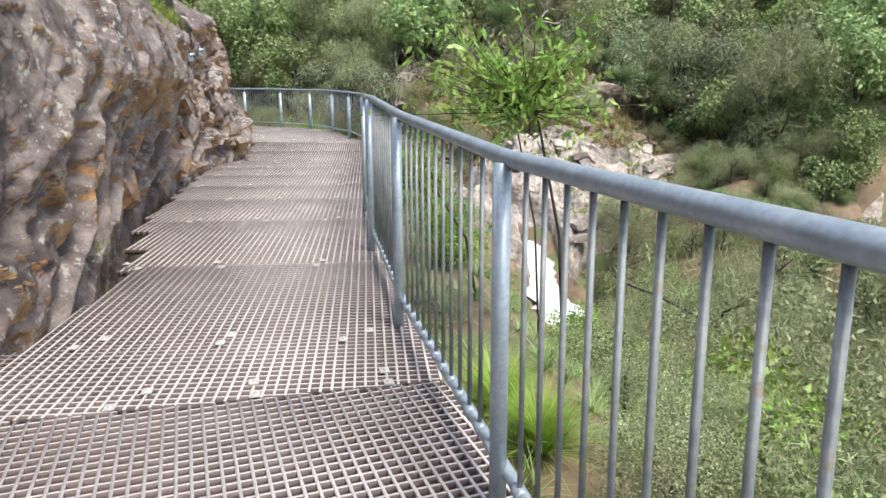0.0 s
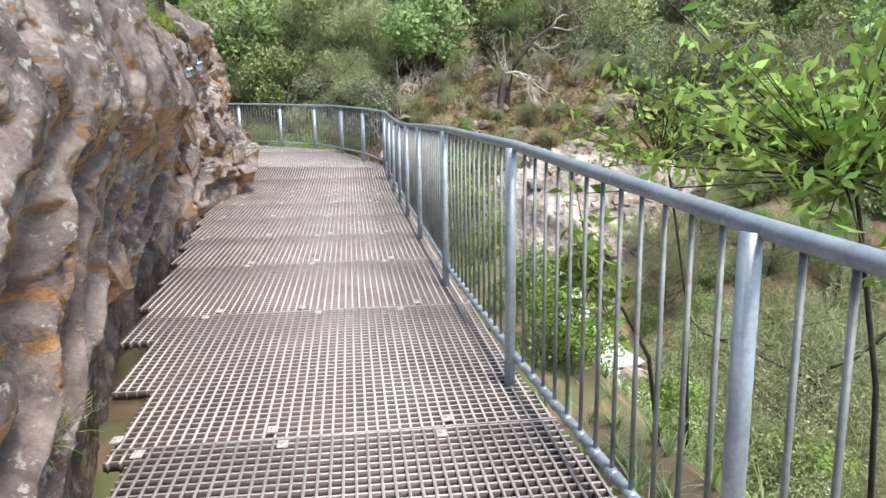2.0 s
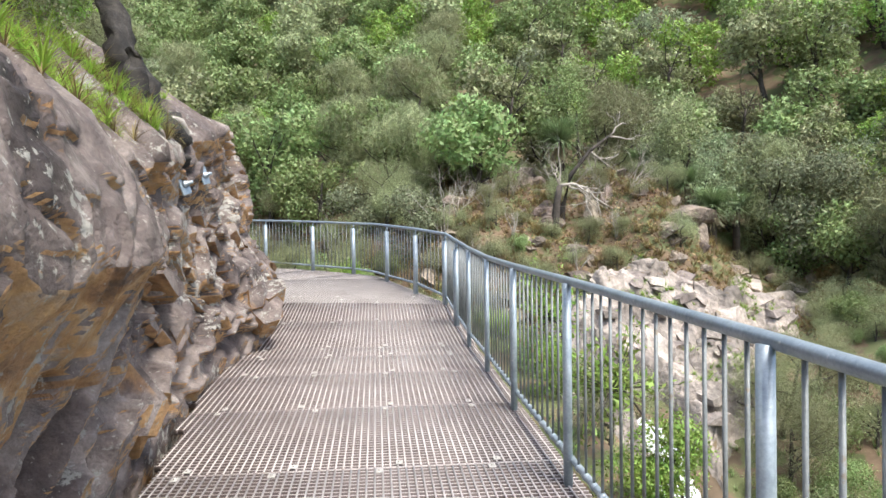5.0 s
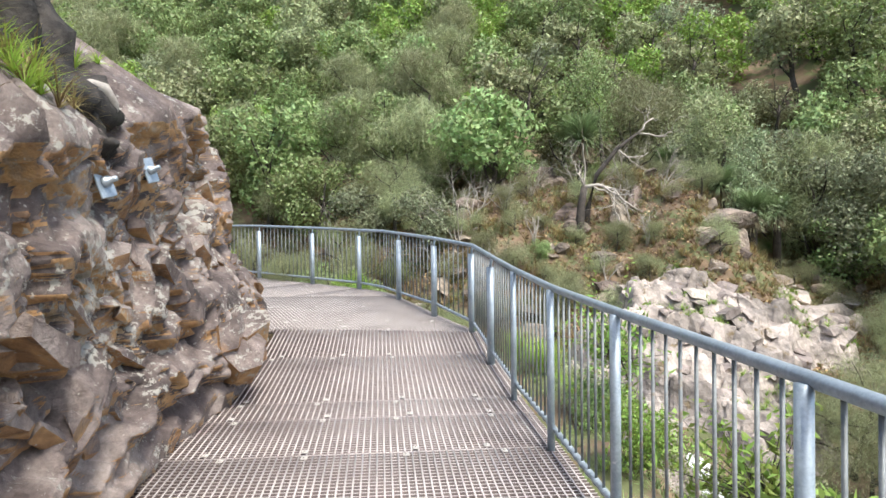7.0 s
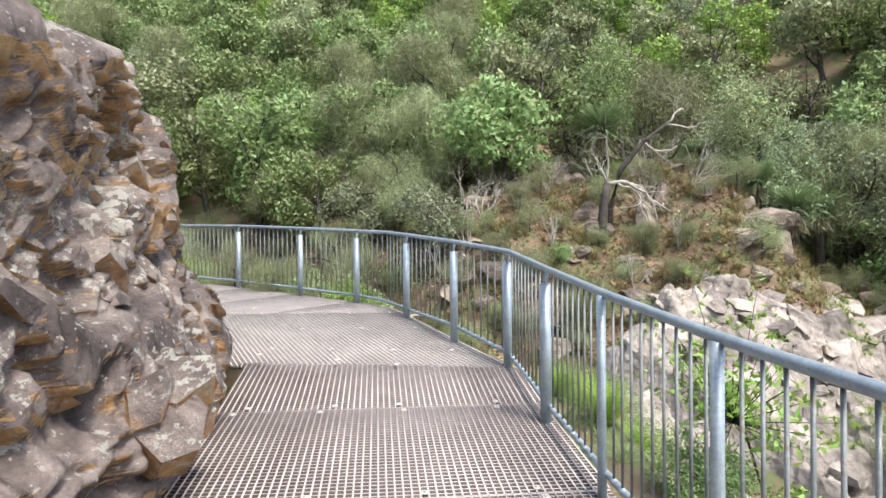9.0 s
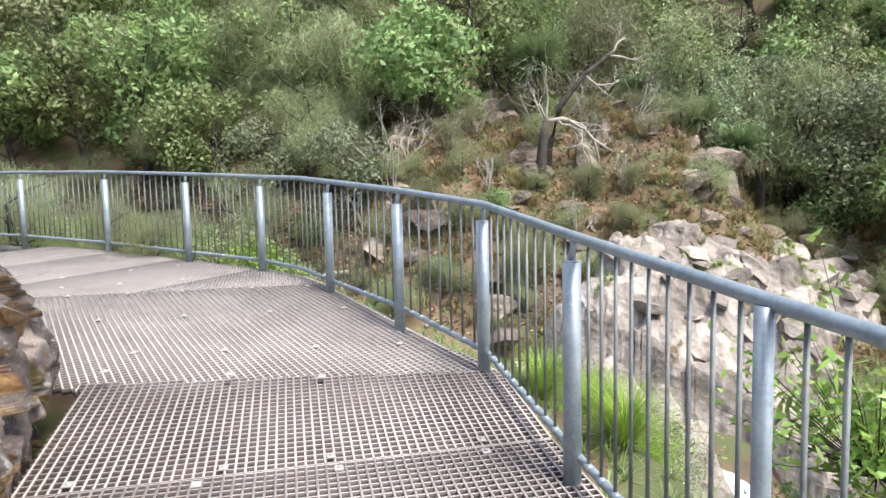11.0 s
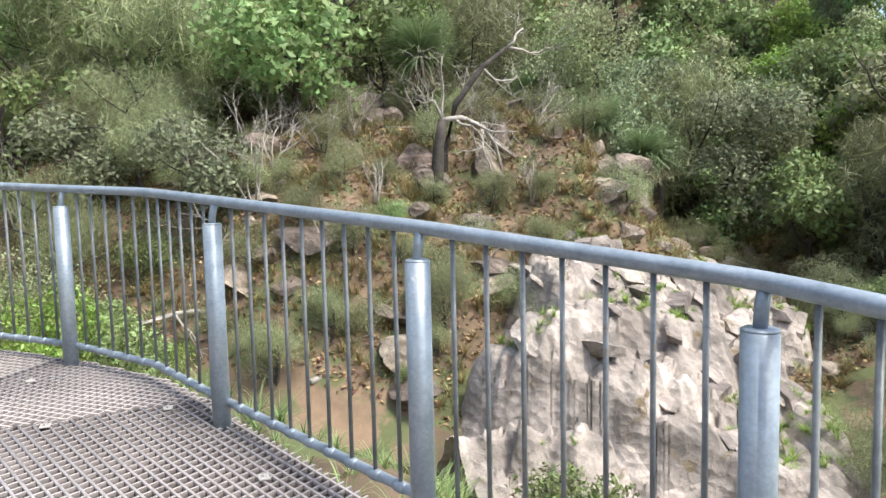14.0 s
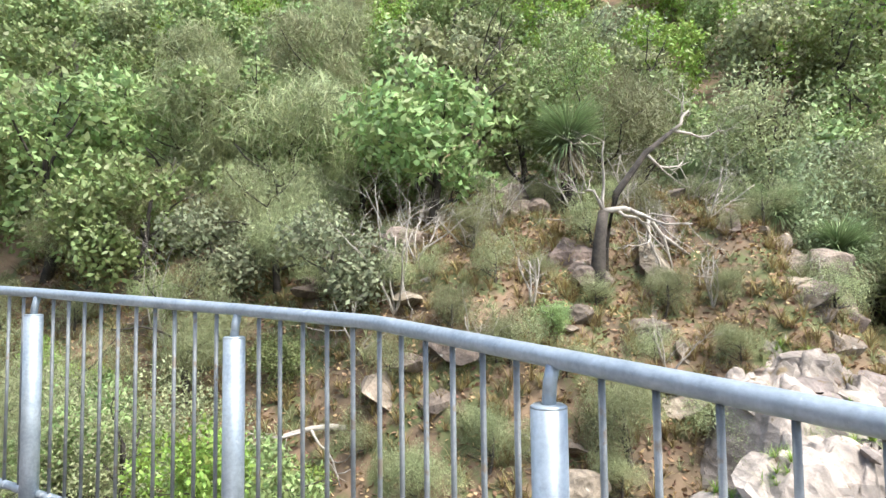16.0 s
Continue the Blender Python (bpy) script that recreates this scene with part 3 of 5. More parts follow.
def blocky(p, q, size, k, depth, seed, stretch=2.0, dip=0.8):
    """Sharp-edged broken rock: the uppermost of many four-sided slanted pyramids."""
    r = np.random.default_rng(seed)
    a = (p * math.cos(dip) + q * math.sin(dip)) / (size * stretch)
    b = (-p * math.sin(dip) + q * math.cos(dip)) / size
    ia, ib = np.floor(a).astype(int), np.floor(b).astype(int)
    tab = r.random((64, 64, 6))
    out = np.full(p.shape, -9.0)
    for da in (-1, 0, 1):
        for db in (-1, 0, 1):
            t = tab[(ia + da) % 64, (ib + db) % 64]
            ra, rb = a - (ia + da + t[..., 0]), b - (ib + db + t[..., 1])
            turn = t[..., 5] * 1.5
            u, v = ra * np.cos(turn) + rb * np.sin(turn), -ra * np.sin(turn) + rb * np.cos(turn)
            h = (t[..., 2] - 0.5) * 1.2 + (t[..., 3] - 0.5) * 1.5 * u + (t[..., 4] - 0.5) * 1.5 * v - k * np.maximum(np.abs(u), np.abs(v))
            out = np.maximum(out, h)
    return out * depth


def soft_noise(a, b, seed):
    """Smooth random heights between -0.5 and 0.5."""
    tab = np.random.default_rng(seed).random((64, 64)) - 0.5
    ia, ib = np.floor(a).astype(int), np.floor(b).astype(int)
    fa, fb = a - ia, b - ib
    fa, fb = fa * fa * (3 - 2 * fa), fb * fb * (3 - 2 * fb)
    g = [tab[(ia + i) % 64, (ib + j) % 64] for i in (0, 1) for j in (0, 1)]
    return (g[0] * (1 - fb) + g[1] * fb) * (1 - fa) + (g[2] * (1 - fb) + g[3] * fb) * fa


def rugged(a, b, size, seed, octaves=4, gain=0.55):
    out, k = np.zeros(a.shape), 1.0
    for o in range(octaves):
        out = out + k * soft_noise(a / size + 7.3 * o, b / size - 3.1 * o, seed + o)
        size, k = size / 2.1, k * gain
    return out


def ledges(t, lean=0.82):
    """A saw profile: a long rise, then a quick fall back, for slabs that end in an overhanging break."""
    f = t - np.floor(t)
    return np.where(f < lean, f / lean, (1 - f) / (1 - lean)) - 0.5


CY = [-3, 1.5, 3.0, 4.2, 5.5, 6.8, 8.0, 9.2, 10.3, 11.6, 12.6, 13.5, 14.5, 15.4]
C_FOOT = [-1.9, -1.74, -1.66, -1.64, -1.98, -2.28, -2.42, -2.46, -2.5, -2.52, -2.36, -2.36, -2.42, -2.66]
C_BELLY = [-1.9, -1.75, -1.68, -1.66, -1.76, -1.80, -1.92, -2.34, -2.6, -2.7, -2.76, -2.74, -2.8, -3.1]
C_BROW = [-2.7, -2.5, -2.35, -2.2, -2.05, -1.98, -2.15, -2.42, -2.58, -2.72, -2.8, -2.86, -2.98, -3.3]
C_TOP = [2.9, 2.7, 2.6, 2.45, 2.4, 2.32, 2.26, 2.28, 2.45, 2.8, 3.1, 3.25, 3.05, 2.6]
rows, cols = 1180, 250
cy, cv = np.linspace(-2.6, 16.4, rows), np.linspace(0, 1, cols)
P, V = np.meshgrid(cy, cv, indexing="ij")
foot, belly, brow, top = (np.interp(P, CY, c) for c in (C_FOOT, C_BELLY, C_BROW, C_TOP))
floor_here = np.interp(P, RAIL[:12, 1], RAIL[:12, 2])
top = top - floor_here - 0.08
# up the face to the brow, then back over the top
K = np.minimum(V / 0.78, 1.0)
over = np.maximum(V - 0.78, 0) / 0.22
H = -0.9 + (top + 0.9) * K
face = np.where(H < 0.15, foot, np.where(H < 1.35, foot + (belly - foot) * np.clip((H - 0.1) / 1.2, 0, 1) ** 1.9, belly + (brow - belly) * np.clip((H - 1.35) / np.maximum(top - 1.35, 0.3), 0, 1) ** 1.5))
PW, HW = P + 0.5 * rugged(P, H, 0.9, 41), H + 0.4 * rugged(P, H, 0.8, 51)
# slabs that dip towards the walker, strongest in the undercut, and long worn faces above
low_part = 1 / (1 + np.exp((H - 1.0 - 0.45 * rugged(P, H, 1.6, 61)) * 7))
slant = -PW * math.sin(0.85) + HW * math.cos(0.85)
near_part = np.clip((9.6 - P) / 1.2, 0, 1)
slabs = cells(PW, HW, 0.3, 0.12, 0.08, 88, 2.4, 0.85) + 0.2 * ledges(slant / 0.55 + 0.5 * rugged(P, H, 1.1, 71, 2)) + 0.05 * ledges(slant / 0.17 + 0.8 * rugged(P, H, 0.5, 72, 2), 0.75)
worn = 0.1 * rugged(P, H, 1.5, 81, 3, 0.45) + cells(PW, HW, 0.55, 0.12, 0.075, 82, 1.7, 0.9) + cells(PW, HW, 0.2, 0.06, 0.035, 87, 1.8, 0.7)
shattered = cells(PW, HW, 0.6, 0.32, 0.26, 83, 1.8, 0.35) + cells(PW, HW, 0.22, 0.16, 0.12, 84, 1.7, 0.6) + cells(PW, HW, 0.1, 0.07, 0.055, 85, 1.6, 0.75) + 0.12 * ledges(HW / 0.62 + 0.25 * PW + 0.5 * rugged(P, H, 1.4, 86, 2), 0.8)
rough = near_part * (low_part * slabs + (1 - low_part) * (worn + 0.05)) + (1 - near_part) * shattered
rough = rough + 0.022 * rugged(PW, HW, 0.2, 91, 4, 0.6) + cells(PW, HW, 0.12, 0.05, 0.028, 92, 2.2, 0.9) - 0.02
# soften the breaks a little
rough[1:-1, 1:-1] = 0.6 * rough[1:-1, 1:-1] + 0.1 * (rough[2:, 1:-1] + rough[:-2, 1:-1] + rough[1:-1, 2:] + rough[1:-1, :-2])
calm = np.clip((H + 0.2) / 0.5, 0.25, 1)
X = face + np.where(rough > 0.12, 0.12 + 0.35 * (rough - 0.12), rough) * calm - over * 1.7
Z = floor_here + H + over * np.interp(P, [5, 8, 10, 12, 13.5], [0.8, 1.5, 1.6, 1.2, 0.7]) + np.where(over > 0, rough * 0.6, 0) + 0.06 * rugged(P, H, 0.3, 95) * (1 - over)
Y = P + 0.1 * rugged(H, P, 0.35, 96) * calm
bend = np.maximum(P - 15.2, 0)
X = X - bend ** 1.5 * 0.9
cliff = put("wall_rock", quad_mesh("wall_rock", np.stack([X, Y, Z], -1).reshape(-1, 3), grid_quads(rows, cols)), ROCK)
tagged(cliff, "jagged purple-brown rock cliff with rust-orange undercut and lichen", "rock wall", kind="structure")

# broken slabs that stand out of the cliff
def chunk_mesh(name, seed, cuts=11, near=0.5, far=0.95):
    """A sharp-edged broken piece: a block cut by random planes."""
    r = random.Random(seed)
    bm = bmesh.new()
    bmesh.ops.create_cube(bm, size=2.0)
    for _ in range(cuts):
        nrm = Vector((r.gauss(0, 1), r.gauss(0, 1), r.gauss(0, 1))).normalized()
        done = bmesh.ops.bisect_plane(bm, geom=bm.verts[:] + bm.edges[:] + bm.faces[:], plane_co=nrm * r.uniform(near, far), plane_no=nrm, clear_outer=True)
        rim = [e for e in done["geom_cut"] if isinstance(e, bmesh.types.BMEdge)]
        if len(rim) > 2:
            bmesh.ops.contextual_create(bm, geom=rim)
    bmesh.ops.remove_doubles(bm, verts=bm.verts[:], dist=0.03)
    bmesh.ops.triangulate(bm, faces=bm.faces[:])
    bmesh.ops.recalc_face_normals(bm, faces=bm.faces[:])
    me = bpy.data.meshes.new(name)
    bm.to_mesh(me)
    bm.free()
    return me


slab_kinds = [chunk_mesh("slab", 100 + k) for k in range(12)]
rust_kinds = [chunk_mesh("slab", 120 + k) for k in range(5)]
sl = random.Random(91)
BRACKETS = ((11.62, 2.42), (10.73, 2.25))


def chunk_place(y, v, s):
    i, j = int((y + 2.6) / 19.0 * (rows - 1)), int(v * (cols - 1))
    hgt = float(Z[i, j] - floor_here[i, j])
    dip = sl.gauss(50, 10) if y < 9.4 and hgt < 1.5 else sl.gauss(-22, 11)
    sink = 0.5 * s + (0.1 if hgt < 0.3 else 0.0)
    m = pose(float(X[i, j]) - sink, y, float(Z[i, j]), dip, sl.gauss(8, 11), sl.gauss(0, 11)) @ Matrix.Diagonal((s * 0.8, s * sl.uniform(1.2, 2.2), s * sl.uniform(0.4, 0.75), 1))
    return m, hgt, any(abs(y - by) < 0.2 + s and abs(float(Z[i, j]) - bz) < 0.25 + s for by, bz in BRACKETS)


# the orange blocks low on the face
for y, z, s in ((9.2, 0.75, 0.18), (9.35, 0.6, 0.15), (12.75, 1.1, 0.18), (12.95, 0.95, 0.15), (12.6, 0.95, 0.16), (12.85, 1.2, 0.13), (12.5, 1.15, 0.12), (7.0, 0.7, 0.14), (6.3, 0.6, 0.14)):
    i = int((y + 2.6) / 19.0 * (rows - 1))
    j = int(np.argmin(np.abs(Z[i, : int(cols * 0.78)] - z)))
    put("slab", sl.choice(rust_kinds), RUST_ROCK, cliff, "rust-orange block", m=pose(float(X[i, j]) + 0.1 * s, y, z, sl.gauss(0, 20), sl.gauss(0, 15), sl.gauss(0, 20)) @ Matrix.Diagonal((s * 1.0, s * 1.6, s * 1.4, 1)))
count = 0
while count < 70:
    y, v = sl.uniform(9.6, 14.6), sl.uniform(0.3, 0.76)
    s = min(0.2, 0.09 * math.exp(abs(sl.gauss(0, 0.45)))) * (0.7 if y > 13.4 else 1.0)
    m, hgt, blocked = chunk_place(y, v, s)
    if blocked:
        continue
    count += 1
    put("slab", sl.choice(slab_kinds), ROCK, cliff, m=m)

# ---- creek ----
def ribbon(points, widths, name, mat, label):
    pts = np.asarray(points, dtype=float)
    d = np.gradient(pts[:, :2], axis=0)
    d /= np.linalg.norm(d, axis=1)[:, None]
    n = np.stack([-d[:, 1], d[:, 0]], 1)
    r = np.random.default_rng(3)
    cols_ = np.linspace(-1, 1, 9)
    w = np.asarray(widths)[:, None] * (1 + r.uniform(-0.25, 0.25, (len(pts), 1)))
    x = pts[:, 0:1] + n[:, 0:1] * cols_ * w
    y = pts[:, 1:2] + n[:, 1:2] * cols_ * w
    z = pts[:, 2:3] + 0.12 * (1 - cols_ ** 2) + r.uniform(-0.05, 0.05, x.shape)
    return tagged(put(name, quad_mesh(name, np.stack([x, y, z], -1).reshape(-1, 3), grid_quads(len(pts), 9), True), mat), label, "water", kind="structure")


tt = np.linspace(0, 1, 30)
fall = np.stack([4.95 + 0.2 * tt + 0.12 * np.sin(tt * 9), 19.2 - 3.2 * tt, -2.3 - 1.75 * tt ** 1.1], 1)
ribbon(fall, 0.55 + 0.25 * tt, "water_fall", WATER, "white waterfall sliding down dark rock")
low = np.stack([np.interp(tt, [0, 0.35, 0.7, 1], [5.15, 6.0, 9.5, 16]), np.interp(tt, [0, 0.35, 0.7, 1], [16, 13, 9, 7]), np.interp(tt, [0, 0.35, 0.7, 1], [-4.05, -5.7, -7.2, -8.7])], 1)
ribbon(low, 0.55 + 0.3 * tt, "water_creek", WATER, "white tumbling creek among boulders")

upper = np.stack([np.interp(tt, [0, 0.3, 1], [4.9, 3.0, -2.8]), np.interp(tt, [0, 0.3, 1], [19.3, 21.2, 26.2]), np.interp(tt, [0, 0.3, 1], [-2.25, -1.86, -0.98])], 1)
ribbon(upper, 0.75 + 0.35 * np.sin(tt * 7) ** 2, "water_pool", POOL, "still brown creek pools between rocks above the falls")

# ---- pale rock outcrop by the falls ----
ox, oy = np.linspace(2.2, 15.5, 330), np.linspace(15.5, 27.5, 300)
OX, OY = np.meshgrid(ox, oy, indexing="ij")
od, _oz, oside = along_creek(OX, OY)
# a slanting shelf whose broken south-east edge drops to the pool below the falls
ex, ey = 0.73, 0.68
run, out_ = (OX - 5.4) * ex + (OY - 18.2) * ey, (OX - 5.4) * ey - (OY - 18.2) * ex
edge_line = 0.45 * lumps(OX, OY, 3.0, 31) * 0.6 + 0.25 + 0.35 * np.sin(run * 1.1)
shelf = np.interp(run, [-2, 0, 2.4, 5, 8.6], [-2.9, -2.15, -1.25, -0.5, -0.15]) + 0.52 * np.clip(-out_, 0, 3.2)
lift = blocky(OX, OY, 1.5, 0.7, 0.27, 32, 1.5, 0.4) + blocky(OX, OY, 0.55, 0.9, 0.24, 33, 1.7, 0.8)
drop = np.maximum(out_ - edge_line, 0)
OZ = shelf + lift + 0.1 - 1.9 * drop
tread = (OZ + 0.15 * OX - 0.1 * OY + cells(OX, OY, 0.8, 0.2, 0.35, 35, 1.5, 0.5)) / 0.55
OZ = OZ + 0.5 * (np.clip((tread - np.floor(tread)) * 3.2 - 1.0, 0, 1) - (tread - np.floor(tread))) + blocky(OX, OY, 0.42, 1.1, 0.2, 36, 1.7, 1.1) + cells(OX, OY, 0.3, 0.15, 0.16, 39, 1.8, 0.6) + 0.2 * rugged(OX, OY, 0.5, 37)
ends = np.maximum(np.maximum(-run - 0.6, run - 8.2), 0) * 1.4 + np.maximum(-out_ - 3.4 - 0.5 * lumps(OX, OY, 2.5, 38), 0) * 1.5
mass = (ends < 0.4) & (drop < 1.0)
OZ = np.maximum(OZ - ends, ground_z(OX, OY) - 0.6)
OZ = np.where(od < 0.6, np.minimum(OZ, _oz - 0.05), OZ)
outcrop = put("rock_outcrop", quad_mesh("rock_outcrop", np.stack([OX, OY, OZ], -1).reshape(-1, 3), grid_quads(330, 300)[:, ::-1]), PALE_ROCK)
tagged(outcrop, "pale fractured rock outcrop stepping down to the creek", "rock", kind="structure")

oslabs = [chunk_mesh("slab", 140 + k, 9, 0.6, 1.0) for k in range(8)]
so = random.Random(17)
for k in range(520):
    i, j = so.randrange(330), so.randrange(300)
    if not mass[i, j] or od[i, j] < 0.9:
        continue
    s = so.uniform(0.07, 0.32)
    put("slab", so.choice(oslabs), PALE_ROCK, outcrop, m=pose(float(OX[i, j]), float(OY[i, j]), float(OZ[i, j]) - 0.16 * s, so.gauss(18, 10), so.gauss(-12, 10), so.gauss(30, 25)) @ Matrix.Diagonal((s * 1.3, s, s * 0.38, 1)))

# ---- plants ----
def leaves(centres, length, width, rng, droop=0.0, flat=0.0, facing=None):
    """A leaf of four corners at each centre, turned at random."""
    n = len(centres)
    a = rng.normal(size=(n, 3))
    a[:, 2] = a[:, 2] * (1 - flat) - droop
    a /= np.linalg.norm(a, axis=1)[:, None] + 1e-9
    b = np.cross(a, rng.normal(size=(n, 3)) if facing is None else facing + rng.normal(size=(n, 3)) * 0.45)
    b /= np.linalg.norm(b, axis=1)[:, None] + 1e-9
    L = (length * rng.uniform(0.6, 1.3, (n, 1))) / 2
    W = (width * rng.uniform(0.7, 1.2, (n, 1))) / 2
    bend = np.cross(a, b) * W * 0.5
    v = np.stack([centres - a * L, centres + b * W + bend - a * L * 0.1, centres + a * L, centres - b * W + bend - a * L * 0.1], axis=1)
    return v.reshape(-1, 3), np.arange(n * 4).reshape(-1, 4)


def limb(rng, start, way, length, radius, bends=5, wander=0.25, lift=0.1):
    p, d, out = np.array(start, dtype=float), np.array(way, dtype=float), []
    d /= np.linalg.norm(d)
    for k in range(bends + 1):
        out.append(p.copy())
        d = d + rng.normal(size=3) * wander + np.array([0, 0, lift])
        d /= np.linalg.norm(d)
        p = p + d * length / bends
    out = np.array(out)
    return out, np.linspace(radius, radius * 0.35, len(out))


def tree_meshes(seed, height, spread, clumps, per_clump, leaf, style="broad"):
    """Wood and crown of one tree about its foot."""
    rng = np.random.default_rng(seed)
    wood, tips = [], []
    lean = rng.normal(size=3) * 0.18
    trunk, r = limb(rng, (0, 0, -0.2), (lean[0], lean[1], 1), height * 0.62, height * 0.022 + 0.02, 6, 0.12, 0.15)
    wood.append(tube(trunk, r, 7))
    for k in range(7):
        i = rng.integers(2, len(trunk))
        ang = rng.uniform(0, 6.28)
        path, rr = limb(rng, trunk[i], (math.cos(ang), math.sin(ang), 0.5), height * rng.uniform(0.25, 0.42), r[i] * 0.6, 5, 0.25, 0.08)
        wood.append(tube(path, rr, 5))
        tips += [path[-1], path[-2], path[-3]]
        for _ in range(2):
            j = rng.integers(2, len(path))
            ang = rng.uniform(0, 6.28)
            twig, tr = limb(rng, path[j], (math.cos(ang), math.sin(ang), 0.3), height * 0.16, rr[j] * 0.6, 3, 0.3, 0.05)
            wood.append(tube(twig, tr, 4))
            tips.append(twig[-1])
    tips.append(trunk[-1])
    tips = np.array(tips)
    # the crown is made of uneven lobes; leaves lie mostly in their skins
    lobes = 16
    out = rng.normal(size=(lobes, 3))
    out /= np.linalg.norm(out, axis=1)[:, None]
    centre = np.array([0, 0, height * 0.47]) + out * np.array([spread * 0.66, spread * 0.66, height * 0.38]) * rng.uniform(0.55, 1.0, (lobes, 1))
    pick = tips[rng.integers(0, len(tips), lobes)]
    centre = np.where(rng.random((lobes, 1)) < 0.35, pick, centre)
    size = rng.uniform(0.55, 1.25, lobes) * spread * 0.36
    total = clumps * per_clump
    which = rng.choice(lobes, total, p=size ** 2 / (size ** 2).sum())
    way = rng.normal(size=(total, 3))
    way[:, 2] += 0.35
    way /= np.linalg.norm(way, axis=1)[:, None]
    depth = 1 - np.abs(rng.normal(0, 0.2, (total, 1))) + rng.normal(0, 0.06, (total, 1))
    ripple = 1 + 0.22 * np.sin(way[:, :1] * 7 + which[:, None]) * np.sin(way[:, 1:2] * 8 + 1.7 * which[:, None])
    pts = centre[which] + way * size[which][:, None] * depth * ripple * np.array([1, 1, 0.8])
    pts[:, 2] = np.maximum(pts[:, 2], 0.05 * height)
    if style == "needle":
        pts = pts + rng.normal(size=pts.shape) * 0.12 * spread * 0.5
        v, q = leaves(pts, leaf * 3.0, leaf * 0.14, rng, droop=0.8)
    else:
        v, q = leaves(pts, leaf, leaf * 0.55, rng, droop=0.15, facing=way)
    return quad_mesh("trunk", *joined(wood), True), quad_mesh("crown", v, q)


def make_tree(name, label, seed, height, spread, clumps, per_clump, leaf, mat, style="broad", group="hillside trees"):
    w, c = tree_meshes(seed, height, spread, clumps, per_clump, leaf, style)
    t = thing(name, label, "tree", group=group)
    put("trunk", w, BARK, t)
    put("crown", c, mat, t)
    return t


kinds = [
    make_tree("tree", "bushy green tree with small broad leaves on the gorge slope", 21, 3.6, 1.9, 100, 30, 0.19, LEAF[0]),
    make_tree("tree", "rounded mid-green tree with dense small leaves on the gorge slope", 22, 4.4, 2.1, 110, 30, 0.19, LEAF[0]),
    make_tree("tree", "feathery olive sheoak with drooping needle foliage", 23, 4.2, 1.9, 110, 55, 0.15, LEAF[1], "needle"),
    make_tree("tree", "olive-green gum tree with open crown on the slope", 24, 5.0, 2.2, 95, 28, 0.2, LEAF[1]),
    make_tree("tree", "grey-green shrubby tree with fine leaves on the slope", 25, 3.0, 1.8, 100, 28, 0.16, LEAF[2]),
    make_tree("tree", "yellow-green leafy young tree on the slope", 26, 3.4, 1.7, 100, 28, 0.18, LEAF[3]),
    make_tree("shrub", "low dark green shrub on the slope", 27, 1.5, 1.3, 55, 26, 0.14, LEAF[0], group="hillside shrubs"),
    make_tree("shrub", "low olive shrub on the slope", 28, 1.2, 1.2, 55, 26, 0.14, LEAF[1], group="hillside shrubs"),
]
first = [True] * len(kinds)


def plant(k, x, y, s, turn):
    z = float(ground_z(np.array([x]), np.array([y]))[0])
    m = pose(x, y, z, 0, 0, turn)
    if first[k]:
        first[k] = False
        kinds[k].matrix_basis = m @ Matrix.Scale(s, 4)
    else:
        c = copy_thing(kinds[k], m)
        c.scale = (s, s, s)


scatter = random.Random(12)


def open_ground(x, y):
    """The clearing of bare earth, dead wood and grass trees across the creek, and the bare rock by the water."""
    return (0.5 < x < 13 and y < 28.5 + 0.2 * x and not (x > 12.2 and y > 25.5)) or (3.0 < x < 7.0 and y < 29.6)


placed, woods = [], {}
for _ in range(12000):
    if len(placed) > 520:
        break
    r = scatter.random()
    x, y = scatter.uniform(-30, 72), scatter.uniform(6, 72)
    s, _a = along_rail(np.array([x]), np.array([y]))
    d, _z, side = along_creek(np.array([x]), np.array([y]))
    if side[0] > 0 or d[0] < (2.6 if x < 12 else 1.2) or open_ground(x, y):
        continue
    far_off = max(0, math.hypot(x, y - 12) - 24)
    gap = 1.55 + far_off * 0.04
    if any((x - a) ** 2 + (y - b) ** 2 < gap * gap for a, b in placed):
        continue
    placed.append((x, y))
    left = x < 4
    k = scatter.choices(range(8), (5, 6, 3, 2, 2, 1.2, 1.5, 1) if left else (3, 3, 4, 5, 3, 2, 1.5, 1.5) if x < 14 else (4, 4, 1, 4, 4, 6, 1, 1))[0]
    s = scatter.uniform(0.75, 1.25) * (1 + far_off * 0.016)
    if far_off < 9 or y < 10:
        plant(k, x, y, s, scatter.uniform(0, 360))
    else:
        woods.setdefault(k, []).append((x, y, s, scatter.uniform(0, 6.28)))
for k, spots in woods.items():
    me = next(c for c in kinds[k].children if c.name.startswith("crown")).data
    v = np.empty(len(me.vertices) * 3, dtype=np.float32)
    me.vertices.foreach_get("co", v)
    v = v.reshape(-1, 3)
    q = np.arange(len(v)).reshape(-1, 4)
    pieces = []
    for x, y, s, a in spots:
        z = float(ground_z(np.array([x]), np.array([y]))[0])
        turned = np.stack([v[:, 0] * math.cos(a) - v[:, 1] * math.sin(a), v[:, 0] * math.sin(a) + v[:, 1] * math.cos(a), v[:, 2]], 1)
        pieces.append((turned * s + np.array([x, y, z]), q))
    tagged(put("far_woods", quad_mesh("far_woods", *joined(pieces)), me.materials[0]), "distant bushland canopy high on the gorge side", "woods", kind="stuff")

